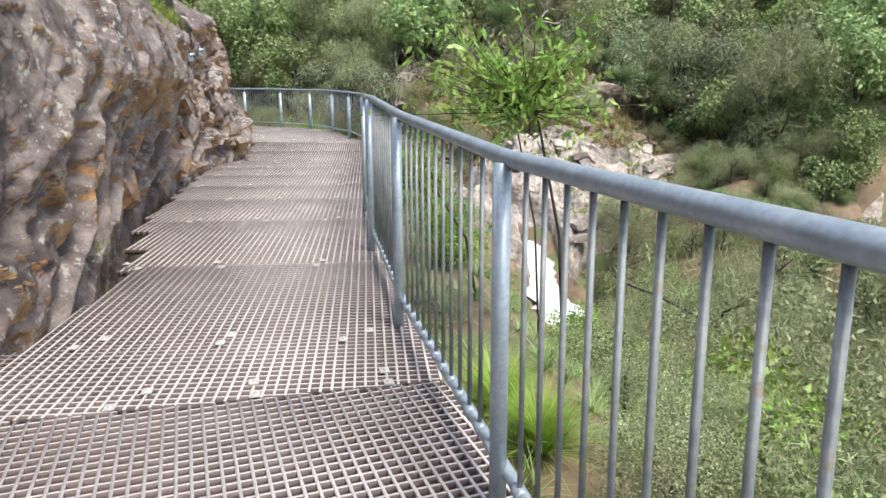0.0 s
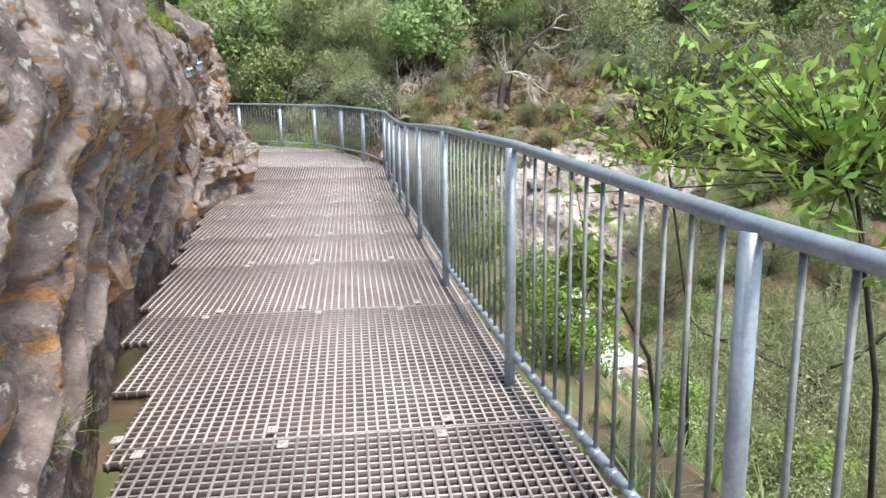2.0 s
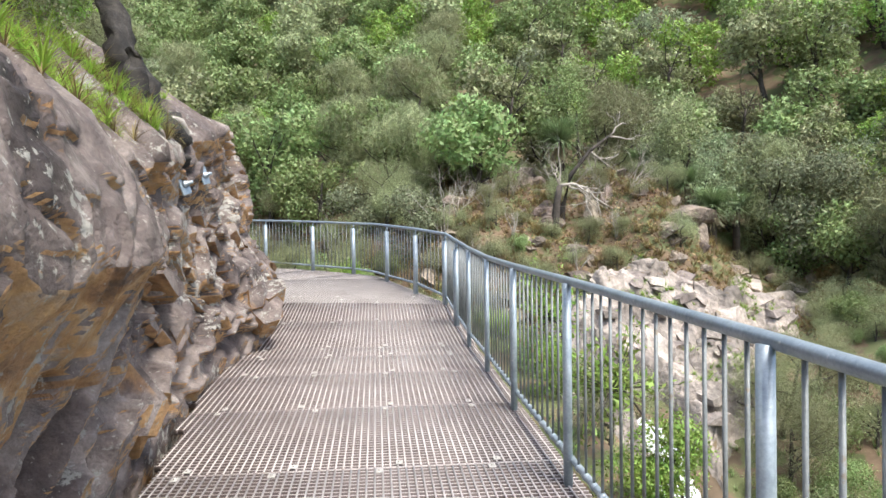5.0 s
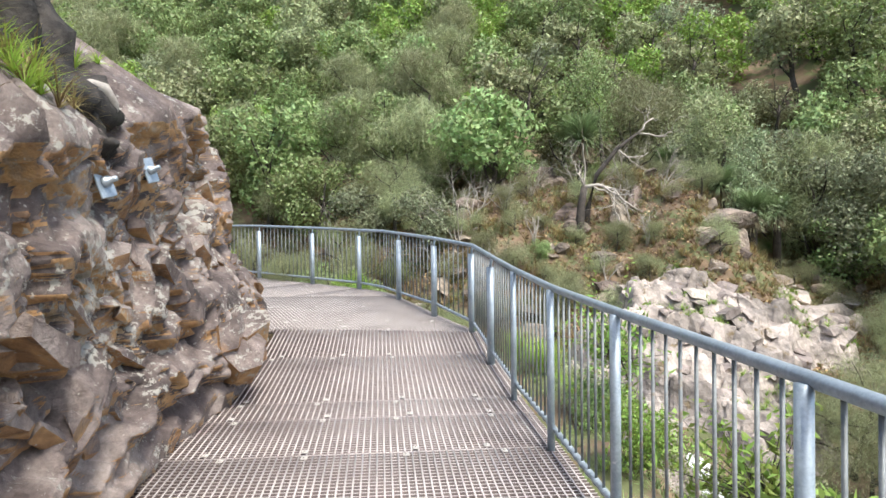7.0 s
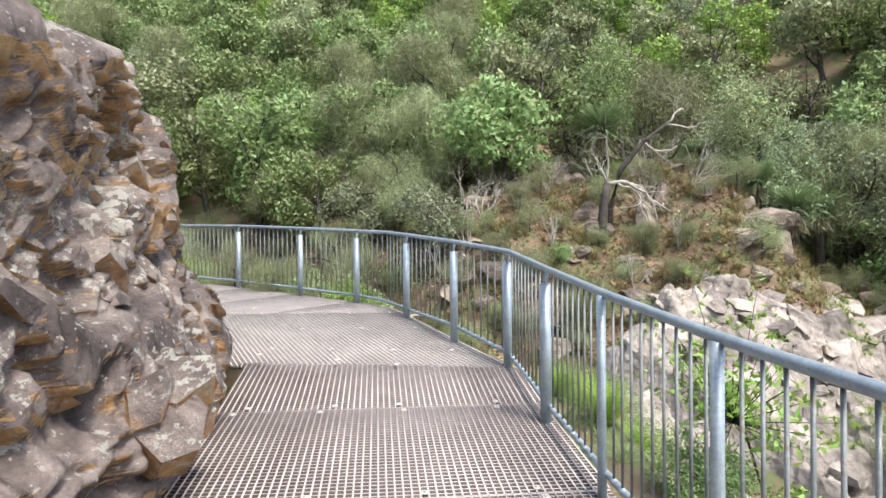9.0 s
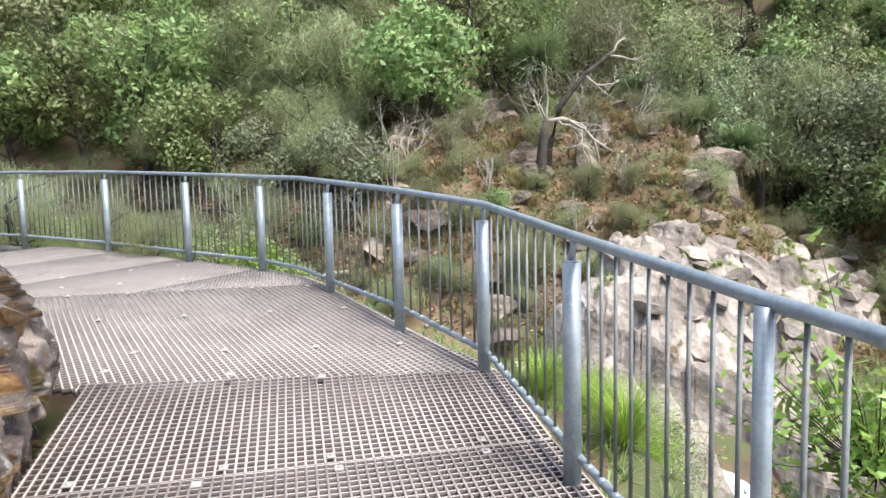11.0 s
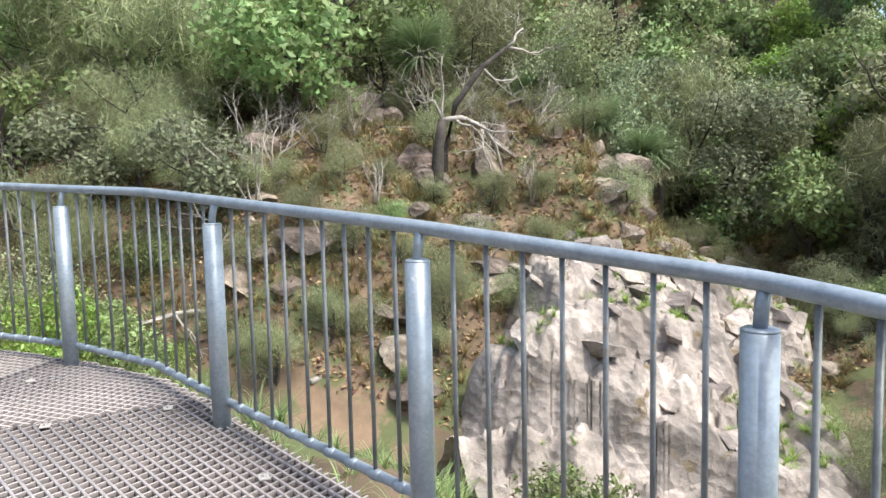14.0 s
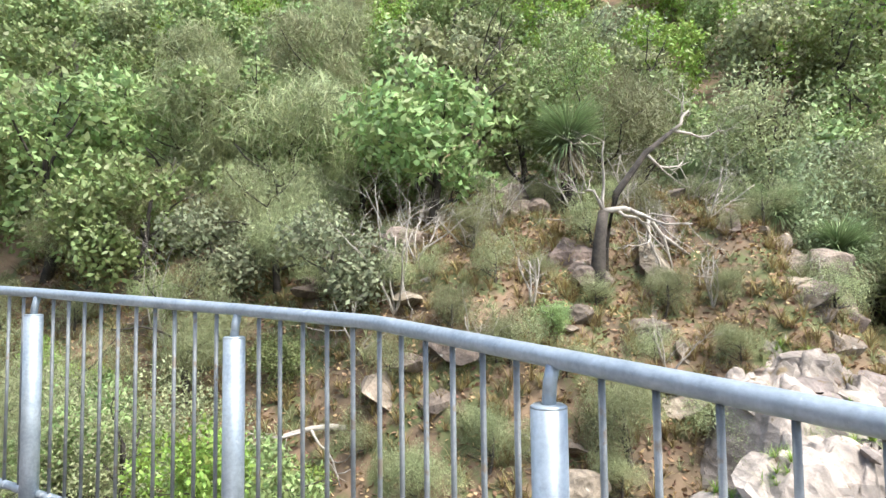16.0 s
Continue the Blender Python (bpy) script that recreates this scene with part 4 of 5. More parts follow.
# feathery undergrowth in the gorge below the railing, with finer leaves because it stands near
near_kinds = [
    make_tree("sheoak", "feathery olive-green sheoak with fine drooping needles below the railing", 41, 4.2, 2.0, 160, 80, 0.075, LEAF[1], "needle", "gorge sheoaks"),
    make_tree("sheoak", "pale green feathery sheoak with thin needles in the gorge", 42, 3.4, 1.8, 150, 80, 0.07, LEAF[1], "needle", "gorge sheoaks"),
    make_tree("shrub", "leafy green shrub on the bank below the railing", 43, 2.0, 1.3, 120, 50, 0.075, LEAF[0], group="gorge shrubs"),
    make_tree("shrub", "yellow-green leafy shrub on the bank below the railing", 44, 1.6, 1.1, 100, 50, 0.075, LEAF[3], group="gorge shrubs"),
    make_tree("shrub", "grey-green fine-leaved shrub on the gorge bank", 45, 2.2, 1.4, 130, 60, 0.045, LEAF[1], group="gorge shrubs"),
]
near_first = [True] * len(near_kinds)
NEAR_TALL = (4.2, 3.4, 2.0, 1.6, 2.2)


def plant_near(k, x, y, s, turn):
    z = float(ground_z(np.array([x]), np.array([y]))[0])
    m = pose(x, y, z - 0.05, 0, 0, turn)
    if near_first[k]:
        near_first[k] = False
        near_kinds[k].matrix_basis = m @ Matrix.Scale(s, 4)
    else:
        copy_thing(near_kinds[k], m).scale = (s, s, s)


def headroom(x, y):
    """How high a plant may grow on the near bank, so that the falls stay in sight from the walkway."""
    high = 9.0
    if 2 < y < 18 and abs(x - (0.05 + 0.264 * y)) < 1.5:
        high = min(high, 0.75 - 0.225 * y)
    if 6 < y < 18 and abs(x - (-1 + 0.435 * (y - 5.2))) < 1.5:
        high = min(high, 1.3 - 0.3 * (y - 5.2))
    return high - height_at(x, y)


count = 0
for _ in range(4000):
    if count > 260:
        break
    x, y = scatter.uniform(0.9, 22), scatter.uniform(-3, 18)
    s, _a = along_rail(np.array([x]), np.array([y]))
    d, _z, side = along_creek(np.array([x]), np.array([y]))
    # keep the view of the falls open
    if s[0] > -1.2 or d[0] < 1.3 or side[0] < 0 or (y < 19 and abs(x - (0.05 + 0.264 * y)) < 0.8 and y > 5) or (y > 8 and abs(x - (-1 + 0.435 * (y - 5.2))) < 0.8) or any((x - a) ** 2 + (y - b) ** 2 < 0.85 for a, b in placed):
        continue
    if y > 2.5 and 0.17 * y < x < 0.5 * y + 0.3 and y < 17 and scatter.random() < 0.35:
        continue
    placed.append((x, y))
    count += 1
    z = float(ground_z(np.array([x]), np.array([y]))[0])
    k = scatter.choices(range(5), (4, 4, 2.2, 1.8, 3) if s[0] < -2.5 else (3, 3, 2, 1.5, 1))[0]
    room = min(0.6 - 0.06 * abs(s[0]) - z, headroom(x, y)) / NEAR_TALL[k]
    if room < 0.2:
        continue
    plant_near(k, x, y, max(0.2, min(1.25, room, -s[0] / 1.1)), scatter.uniform(0, 360))
# leafy bank just outside the railing
count = 0
for _ in range(900):
    if count > 52:
        break
    y = scatter.uniform(0.5, 13.5)
    x = float(np.interp(y, RAIL[:12, 1], RAIL[:12, 0])) + scatter.uniform(0.75, 3.2)
    if abs(x - (0.05 + 0.264 * y)) < 0.45 and y > 4 or abs(x - (-1 + 0.435 * (y - 5.2))) < 0.5 and y > 8 or any((x - a) ** 2 + (y - b) ** 2 < 0.45 for a, b in placed):
        continue
    placed.append((x, y))
    count += 1
    k = scatter.choices((2, 3, 4, 1), (3, 1, 2, 1))[0]
    room = min(0.35 - height_at(x, y), headroom(x, y)) / NEAR_TALL[k]
    if room < 0.2:
        continue
    plant_near(k, x, y, min(0.8, room), scatter.uniform(0, 360))
# bushes close outside the railing
for k, x, y, s in ((3, 0.8, 6.4, 0.45), (2, 0.9, 7.6, 0.4), (3, 0.9, 9.4, 0.42), (4, 1.0, 10.7, 0.42), (3, 0.95, 12.0, 0.45), (2, 1.0, 13.3, 0.4), (3, -1.75, 20.35, 0.6), (2, -1.25, 20.9, 0.7), (2, -2.7, 22.0, 0.75)):
    plant_near(k, x, y, s, 70 * y)



def shrink(x, y, s):
    """Keeps what grows in the gorge below the shelf of the outcrop."""
    return max(0.25, min(s, (-0.3 + 0.03 * y - float(ground_z(np.array([x]), np.array([y]))[0])) / 4.0))


# low scrub on the flats downstream of the outcrop
for _ in range(70):
    x, y = scatter.uniform(10.5, 24), scatter.uniform(8, 24)
    d, _z, side = along_creek(np.array([x]), np.array([y]))
    if d[0] > 0.8 and not (side[0] < 0 and x < 12.5 and y > 19):
        plant_near(scatter.choice((1, 2, 2, 4, 4)), x, y, shrink(x, y, scatter.uniform(0.45, 0.95)), scatter.uniform(0, 360))
# feathery trees and scrub in the gorge below the outcrop's broken edge
count = 0
for _ in range(900):
    if count > 75:
        break
    x, y = scatter.uniform(6.2, 15), scatter.uniform(11, 22)
    d, _z, side = along_creek(np.array([x]), np.array([y]))
    off_edge = (x - 5.4) * 0.68 - (y - 18.2) * 0.73
    if d[0] < 1.1 or off_edge < 1.4 or (side[0] > 0 and x < 8) or any((x - a) ** 2 + (y - b) ** 2 < 0.7 for a, b in placed):
        continue
    placed.append((x, y))
    count += 1
    plant_near(scatter.choice((0, 1, 4, 4, 2, 2)), x, y, shrink(x, y, scatter.uniform(0.5, 0.95)), scatter.uniform(0, 360))
# bushes between the bend and the upper creek
count = 0
for _ in range(600):
    if count > 60:
        break
    x, y = scatter.uniform(-14, -0.5), scatter.uniform(20.5, 33)
    s, _a = along_rail(np.array([x]), np.array([y]))
    d, _z, side = along_creek(np.array([x]), np.array([y]))
    if s[0] > -0.9 or d[0] < 0.5 or d[0] > 4.5 or any((x - a) ** 2 + (y - b) ** 2 < 0.8 for a, b in placed):
        continue
    placed.append((x, y))
    count += 1
    plant_near(scatter.choice((2, 2, 4, 4, 0, 3)), x, y, scatter.uniform(0.45, 0.95) * (0.8 if s[0] > -2 else 1.0), scatter.uniform(0, 360))
# scrub at the downstream end of the outcrop
for _ in range(34):
    x, y = scatter.uniform(10.8, 17), scatter.uniform(17.5, 22.5)
    plant_near(scatter.choice((1, 2, 4, 4)), x, y, scatter.uniform(0.35, 0.7), scatter.uniform(0, 360))
# low growth along the upper creek
for _ in range(34):
    x, y = scatter.uniform(-3, 4.2), scatter.uniform(20.3, 25.5)
    d, _z, side = along_creek(np.array([x]), np.array([y]))
    if d[0] > 0.7 and math.hypot(x - 1.05, y - 22.3) > 0.7:
        plant_near(scatter.choice((4, 4, 2, 1, 0)), x, y, scatter.uniform(0.22, 0.5), scatter.uniform(0, 360))
# trees and scrub on the far bank beyond the outcrop
for _ in range(60):
    x, y = scatter.uniform(13.2, 26), scatter.uniform(17, 31)
    d, _z, side = along_creek(np.array([x]), np.array([y]))
    if side[0] < 0 and d[0] > 1.0:
        plant(scatter.choice((0, 4, 4, 5, 3, 1, 2)), x, y, scatter.uniform(0.45, 0.85), scatter.uniform(0, 360))
# scrub over the clearing
count = 0
for _ in range(3000):
    if count > 66:
        break
    x, y = scatter.uniform(-1.5, 14.5), scatter.uniform(21.5, 31)
    d, _z, side = along_creek(np.array([x]), np.array([y]))
    rock = math.hypot((x - 8.0) / 4.4, (y - 21.3 - 0.4 * (x - 8.0)) / 2.6) < 1
    if side[0] > 0 or d[0] < 0.9 or rock or any((x - a) ** 2 + (y - b) ** 2 < 0.5 for a, b in placed):
        continue
    placed.append((x, y))
    count += 1
    k = scatter.choices((2, 3, 4, 1), (0.7, 0.3, 3, 1.6))[0]
    plant_near(k, x, y, scatter.uniform(0.3, 0.62) * (0.6 if k == 1 else 1.0), scatter.uniform(0, 360))

# ---- across the creek: dead tree, grass trees, boulders, tufts ----
def branching(rng, start, way, length, radius, depth, out, wander=0.3, lift=0.0, droop=0.0):
    path, rr = limb(rng, start, way, length, radius, 6, wander, lift - droop)
    out.append(tube(path, rr, 6 if depth > 1 else 4))
    if depth <= 0:
        return
    for _ in range(rng.integers(3, 5)):
        j = rng.integers(2, len(path))
        d = path[j] - path[j - 1]
        d = d / np.linalg.norm(d) + rng.normal(size=3) * 0.75
        branching(rng, path[j], d, length * rng.uniform(0.45, 0.7), rr[j] * 0.6, depth - 1, out, wander, lift, droop)


def dead_tree(x, y):
    rng = np.random.default_rng(61)
    z = height_at(x, y) - 0.15
    t = thing("dead_tree", "dark leaning trunk with bleached drooping bare branches", "tree", pose(x, y, z) @ Matrix.Scale(1.08, 4))
    fork = np.array([0.12, 0.0, 1.55])
    part_trunk = tube([(0, 0, 0), (-0.02, 0, 0.5), (0.02, 0, 1.0), fork], [0.15, 0.13, 0.11, 0.09], 9)
    second = tube([(0.25, 0.3, -0.1), (0.3, 0.3, 0.9), (0.55, 0.25, 1.9), (1.15, 0.2, 2.65), (1.75, 0.2, 3.1)], [0.1, 0.085, 0.07, 0.055, 0.035], 8)
    put("trunk", quad_mesh("trunk", *part_trunk, True), BARK, t)
    put("trunk", quad_mesh("trunk", *second, True), BARK, t)
    hang = [tube([fork, (0.5, -0.05, 1.6), (0.95, -0.1, 1.45), (1.25, -0.1, 1.1), (1.4, -0.15, 0.5)], [0.055, 0.05, 0.04, 0.03, 0.015], 7)]
    for p, d in (((0.6, -0.05, 1.6), (0.4, -0.3, -0.6)), ((0.95, -0.1, 1.45), (0.1, -0.2, -1)), ((1.2, -0.1, 1.15), (0.5, 0, -0.6)), ((0.35, 0, 1.6), (0.2, -0.3, -0.5))):
        branching(rng, p, d, 1.25, 0.034, 2, hang, 0.35, 0, 0.12)
    put("dead_limb", quad_mesh("dead_limb", *joined(hang), True), DEAD, t, "bleached drooping branches")
    up = []
    for p, d in ((fork, (-0.2, 0, 1)), (fork, (0.25, 0.1, 1)), ((1.75, 0.2, 3.1), (1, 0, 0.1)), ((1.75, 0.2, 3.1), (0.6, -0.2, 0.5)), ((1.15, 0.2, 2.65), (0.9, 0, -0.3))):
        branching(rng, p, d, 1.2, 0.032, 2, up, 0.3, 0.03)
    tagged(put("twig_mass", quad_mesh("twig_mass", *joined(up), True), DEAD, t, "fine bare grey twigs"), kind="stuff")


def blades(centre, count, length, width, rng, up=0.5, spread=1.0, segs=3, down=0.0):
    """Narrow arching blades from one root."""
    ang = rng.uniform(0, 6.28, count)
    tilt = np.abs(rng.normal(0, 0.55, count)) * spread
    L = length * rng.uniform(0.6, 1.1, count)
    verts = []
    for s in range(segs + 1):
        f = s / segs
        bend = tilt + f * (0.5 + down) * spread
        rad = L * f * np.sin(bend)
        hgt = L * f * np.cos(bend) * (1 if up > 0 else -1)
        w = width * (1 - 0.85 * f) * 0.5
        side = np.stack([-np.sin(ang), np.cos(ang), np.zeros(count)], 1) * w
        c = np.asarray(centre) + np.stack([np.cos(ang) * rad, np.sin(ang) * rad, hgt], 1)
        verts += [c - side, c + side]
    v = np.stack(verts, 1)
    n = 2 * (segs + 1)
    q = np.array([(2 * s, 2 * s + 1, 2 * s + 3, 2 * s + 2) for s in range(segs)])
    quads = (np.arange(count) * n)[:, None, None] + q[None]
    return v.reshape(-1, 3), quads.reshape(-1, 4)


rng_g = np.random.default_rng(8)
skirt_mesh = quad_mesh("skirt", *blades((0, 0, 0.55), 420, 0.85, 0.03, rng_g, up=-1, spread=0.6))
spike_mesh = quad_mesh("leaf_crown", *blades((0, 0, 0.45), 850, 0.95, 0.035, rng_g, up=1, spread=1.15))
gt_trunk = quad_mesh("trunk", *tube([(0, 0, -1.6), (0, 0, 0.1), (0.02, 0, 0.6)], [0.15, 0.14, 0.12], 9), True)
SKIRT = material("dead_leaf_skirt", (0.16, 0.135, 0.085), (0.3, 0.25, 0.16), 3, 0.8, 0, 0, 30, spread=0.35)
GT_LEAF = material("grass_tree_leaf", (0.2, 0.29, 0.14), (0.33, 0.42, 0.23), 3, 0.5, 0, 0, 30, spread=0.3, translucent=0.2)
for x, y, z, s in ((5.85, 28.8, 4.9, 1.35), (9.7, 26.75, 3.3, 1.0), (10.05, 25.6, 2.4, 1.05), (11.3, 26.3, 2.5, 0.85), (8.7, 28.4, 4.3, 0.85), (12.4, 29.2, 4.9, 0.95)):
    g = thing("grass_tree", "grass tree with spiky green crown over a straw-brown skirt", "plant", pose(x, y, z) @ Matrix.Scale(s, 4), "grass trees")
    put("trunk", gt_trunk, BARK, g)
    put("skirt", skirt_mesh, SKIRT, g, "hanging straw-coloured dead leaves")
    put("leaf_crown", spike_mesh, GT_LEAF, g)

dead_tree(4.95, 26.2)


def boulder_mesh(seed, flat=0.7):
    r = random.Random(seed)
    bm = bmesh.new()
    bmesh.ops.create_icosphere(bm, subdivisions=4, radius=1.0)
    planes = [(Vector((r.gauss(0, 1), r.gauss(0, 1), r.gauss(0, 1))).normalized(), r.uniform(0.45, 0.8)) for _ in range(16)]
    for v in bm.verts:
        for nrm, d in planes:
            over = v.co.dot(nrm) - d
            if over > 0:
                v.co -= nrm * over
        v.co += v.co.normalized() * noise.noise(v.co * 3.1 + Vector((seed, 0, 0))) * 0.05
        v.co.z *= flat
    me = bpy.data.meshes.new("boulder")
    bm.to_mesh(me)
    bm.free()
    return me


boulders = [boulder_mesh(i, f) for i, f in ((1, 0.65), (2, 0.8), (3, 0.55), (4, 0.7))]


def boulder(k, x, y, sx, sy, sz, turn, label, lift=0.0, tilt=0.0, mat=None):
    me = boulders[k]
    if mat is not None:
        me = me.copy()
        me.materials.clear()
    ob = put("boulder", me, mat or SLOPE_ROCK, m=pose(x, y, height_at(x, y) + lift, tilt, 0, turn) @ Matrix.Diagonal((sx, sy, sz, 1)))
    tagged(ob, label, "boulder", "boulders across the creek")


WHITE_ROCK = material("white_rock", (0.55, 0.47, 0.36), (0.72, 0.66, 0.55), 2.5, 0.8, 0, 0.5, 14, spot=(0.3, 0.26, 0.2), spot_scale=4, spot_at=0.62)
boulder(0, 9.45, 25.3, 0.95, 0.6, 0.6, 25, "large grey slanted boulder on the slope among grass trees", 0.35, 20)
boulder(1, 1.05, 22.3, 0.42, 0.36, 0.4, 10, "cream-white boulder by the creek bed", 0.3, 0, WHITE_ROCK)
boulder(2, 11.3, 24.2, 1.3, 0.9, 0.8, 15, "pale flat-topped boulder on the edge of the outcrop", 0.1, 0, PALE_ROCK)
boulder(3, 12.3, 24.7, 0.8, 0.6, 0.6, 40, "pale boulder at the end of the outcrop", 0.0, 0, PALE_ROCK)
boulder(0, 16.9, 31.0, 1.4, 1.0, 1.6, 60, "tall grey crag high on the wooded slope", 0.5)
br = random.Random(44)
for _ in range(64):
    x, y = br.uniform(-1.5, 14), br.uniform(21, 31)
    d, _z, side = along_creek(np.array([x]), np.array([y]))
    if side[0] > 0 or d[0] < 1.0:
        continue
    s = br.uniform(0.16, 0.55)
    boulder(br.randrange(4), x, y, s * br.uniform(0.8, 1.6), s, s * br.uniform(0.6, 1.1), br.uniform(0, 180), "weathered brown-grey rock lying on the dry slope", s * 0.15, br.uniform(-25, 25))
for _ in range(26):
    f = br.random()
    x, y = float(np.interp(f, [0, 0.4, 1], [4.8, 6.0, 12])) + br.uniform(-1.7, 1.7), float(np.interp(f, [0, 0.4, 1], [18, 13, 8])) + br.uniform(-1.2, 1.2)
    s = br.uniform(0.25, 0.7)
    boulder(br.randrange(4), x, y, s * br.uniform(0.9, 1.5), s, s, br.uniform(0, 180), "grey water-worn boulder beside the creek", s * 0.2, br.uniform(-15, 15))

# broken ledges that stand out of the dry slope, dipping to the creek
ledge_kinds = [chunk_mesh("ledge", 180 + k, 9, 0.6, 1.0) for k in range(8)]
made = 0
while made < 80:
    x, y = br.uniform(0.5, 13.5), br.uniform(23, 31)
    d, _z, side = along_creek(np.array([x]), np.array([y]))
    if side[0] > 0 or d[0] < 1.5 or (x < 2.5 and y > 28):
        continue
    made += 1
    s = 0.15 * math.exp(abs(br.gauss(0, 0.6)))
    ob = put("ledge_rock", br.choice(ledge_kinds), SLOPE_ROCK, m=pose(x, y, height_at(x, y) + 0.02, br.gauss(35, 12), br.gauss(-30, 14), br.gauss(20, 25)) @ Matrix.Diagonal((s * br.uniform(1.0, 1.7), s, s * br.uniform(0.25, 0.5), 1)))
    tagged(ob, "angular brown-pink rock ledge breaking out of the dry slope", "rock", "slope ledges")
for x, y, z, w, h in ((3.8, 29.0, 3.0, 0.75, 0.95), (4.35, 29.3, 3.6, 0.6, 0.6), (3.2, 28.6, 2.7, 0.5, 0.55), (4.9, 29.6, 4.3, 0.7, 0.4)):
    ob = put("ledge_rock", br.choice(ledge_kinds), SLOPE_ROCK, m=pose(x, y, z, -25, br.gauss(0, 12), br.gauss(0, 20)) @ Matrix.Diagonal((w, 0.45, h, 1)))
    tagged(ob, "steep pinkish rock face bare of plants on the slope", "rock", "slope ledges")

# fallen dead wood by the creek
rng_l = np.random.default_rng(9)
for k, (x, y, a) in enumerate([(0.6, 23.4, 0.2), (1.4, 23.7, 0.5), (-0.3, 24.2, 2.9), (0.2, 25.6, 2.4), (1.9, 26.8, 1.9)]):
    pieces = []
    branching(rng_l, (0, 0, 0.05), (math.cos(a), math.sin(a), 0.12), 1.7, 0.055, 2, pieces, 0.22, 0.0, 0.02)
    log = thing("fallen_branch", "grey fallen dead branch lying on the slope", "dead wood", pose(x, y, height_at(x, y)), "fallen branches")
    tagged(put("wood", quad_mesh("wood", *joined(pieces), True), DEAD, log), kind="stuff")
for k, (x, y, h) in enumerate([(1.5, 28.6, 1.5), (0.4, 28.0, 1.2), (2.4, 29.4, 1.3), (4.0, 28.6, 1.2), (6.2, 26.6, 1.1), (7.0, 28.2, 1.3), (-2.6, 29.0, 1.6), (1.2, 26.6, 1.5), (1.8, 27.4, 1.3), (0.5, 26.4, 1.0), (2.8, 27.3, 0.9), (3.4, 25.8, 0.9), (6.6, 25.2, 1.0), (7.6, 26.4, 1.2), (5.6, 27.6, 1.5), (8.2, 27.6, 1.1), (2.2, 25.2, 0.8), (5.2, 24.6, 0.8), (8.6, 24.9, 0.7)]):
    pieces = []
    for a in range(4):
        branching(rng_l, (0, 0, 0), (rng_l.normal() * 0.35, rng_l.normal() * 0.35, 1), h, 0.022, 2, pieces, 0.18, 0.03)
    bush = thing("bare_shrub", "leafless pale twiggy shrub on the dry slope", "shrub", pose(x, y, height_at(x, y) - 0.05), "bare shrubs")
    tagged(put("twig_mass", quad_mesh("twig_mass", *joined(pieces), True), DEAD, bush), kind="stuff")

# two dark crooked trees and a spreading one on the right of the clearing
for x, y, h, lean, leafm, seed in ((9.6, 27.2, 3.6, (0.35, 0, 1), LEAF[1], 71), (10.7, 27.6, 3.4, (0.1, 0, 1), LEAF[2], 72), (7.2, 30.2, 4.2, (-0.2, 0, 1), LEAF[0], 74), (15.6, 26.2, 3.2, (0.2, 0, 1), LEAF[2], 75)):
    r_t = np.random.default_rng(seed)
    wood = []
    branching(r_t, (0, 0, -0.2), lean, h * 0.7, 0.11, 3, wood, 0.2, 0.06)
    tips = np.vstack([w[0][-8:] for w in wood])
    full = 190
    c = tips[r_t.integers(0, len(tips), full)] + r_t.normal(size=(full, 3)) * 0.28
    pts = (c[:, None] + r_t.normal(size=(full, 26, 3)) * 0.17).reshape(-1, 3)
    t = thing("tree", "dark crooked-limbed tree with thin grey-green foliage", "tree", pose(x, y, height_at(x, y)), "clearing trees")
    put("trunk", quad_mesh("trunk", *joined(wood), True), BARK, t)
    put("crown", quad_mesh("crown", *leaves(pts, 0.13, 0.055, r_t, 0.3)), leafm, t)


spreading = make_tree("tree", "wide-spreading pale grey-green tree leaning over the rocky bank", 76, 4.6, 2.5, 170, 55, 0.12, LEAF[2], group="clearing trees")
spreading.matrix_basis = pose(13.3, 26.4, height_at(13.3, 26.4) - 0.1, 6, -8, 40) @ Matrix.Scale(1.1, 4)


def tuft_field(name, label, spots, count, length, width, mat, seed):
    r = np.random.default_rng(seed)
    pieces = []
    for x, y in spots:
        s = r.uniform(0.6, 1.3)
        pieces.append(blades((x, y, height_at(x, y) - 0.03), count, length * s, width, r, spread=1.0))
    return tagged(put(name, quad_mesh(name, *joined(pieces)), mat), label, "grass", kind="stuff")


litter_rng = np.random.default_rng(51)
lx, ly = litter_rng.uniform(-6, 18, 52000), litter_rng.uniform(20.5, 34, 52000)
ld, _lz, lside = along_creek(lx, ly)
ok = (lside < 0) & (ld > 0.9)
lpts = np.stack([lx[ok], ly[ok], ground_z(lx[ok], ly[ok]) + 0.03], 1)
tagged(put("leaf_litter", quad_mesh("leaf_litter", *leaves(lpts, 0.11, 0.055, litter_rng, 0.0, 0.6)), LITTER), "brown and grey leaf litter, bark and small stones", "litter", kind="stuff")
gr = random.Random(31)
straw, green, low = [], [], []
for _ in range(9000):
    x, y = gr.uniform(-6, 17), gr.uniform(20.5, 33)
    d, _z, side = along_creek(np.array([x]), np.array([y]))
    if side[0] > 0 or d[0] < 1.2:
        continue
    (straw if gr.random() < 0.5 else green).append((x, y))
tuft_field("dry_grass", "straw-coloured dry grass tufts over the clearing", straw[:4300], 26, 0.38, 0.018, STRAW, 1)
tuft_field("slope_grass", "olive-green grass tufts over the slope", green[:2600], 18, 0.32, 0.018, LEAF[1], 2)
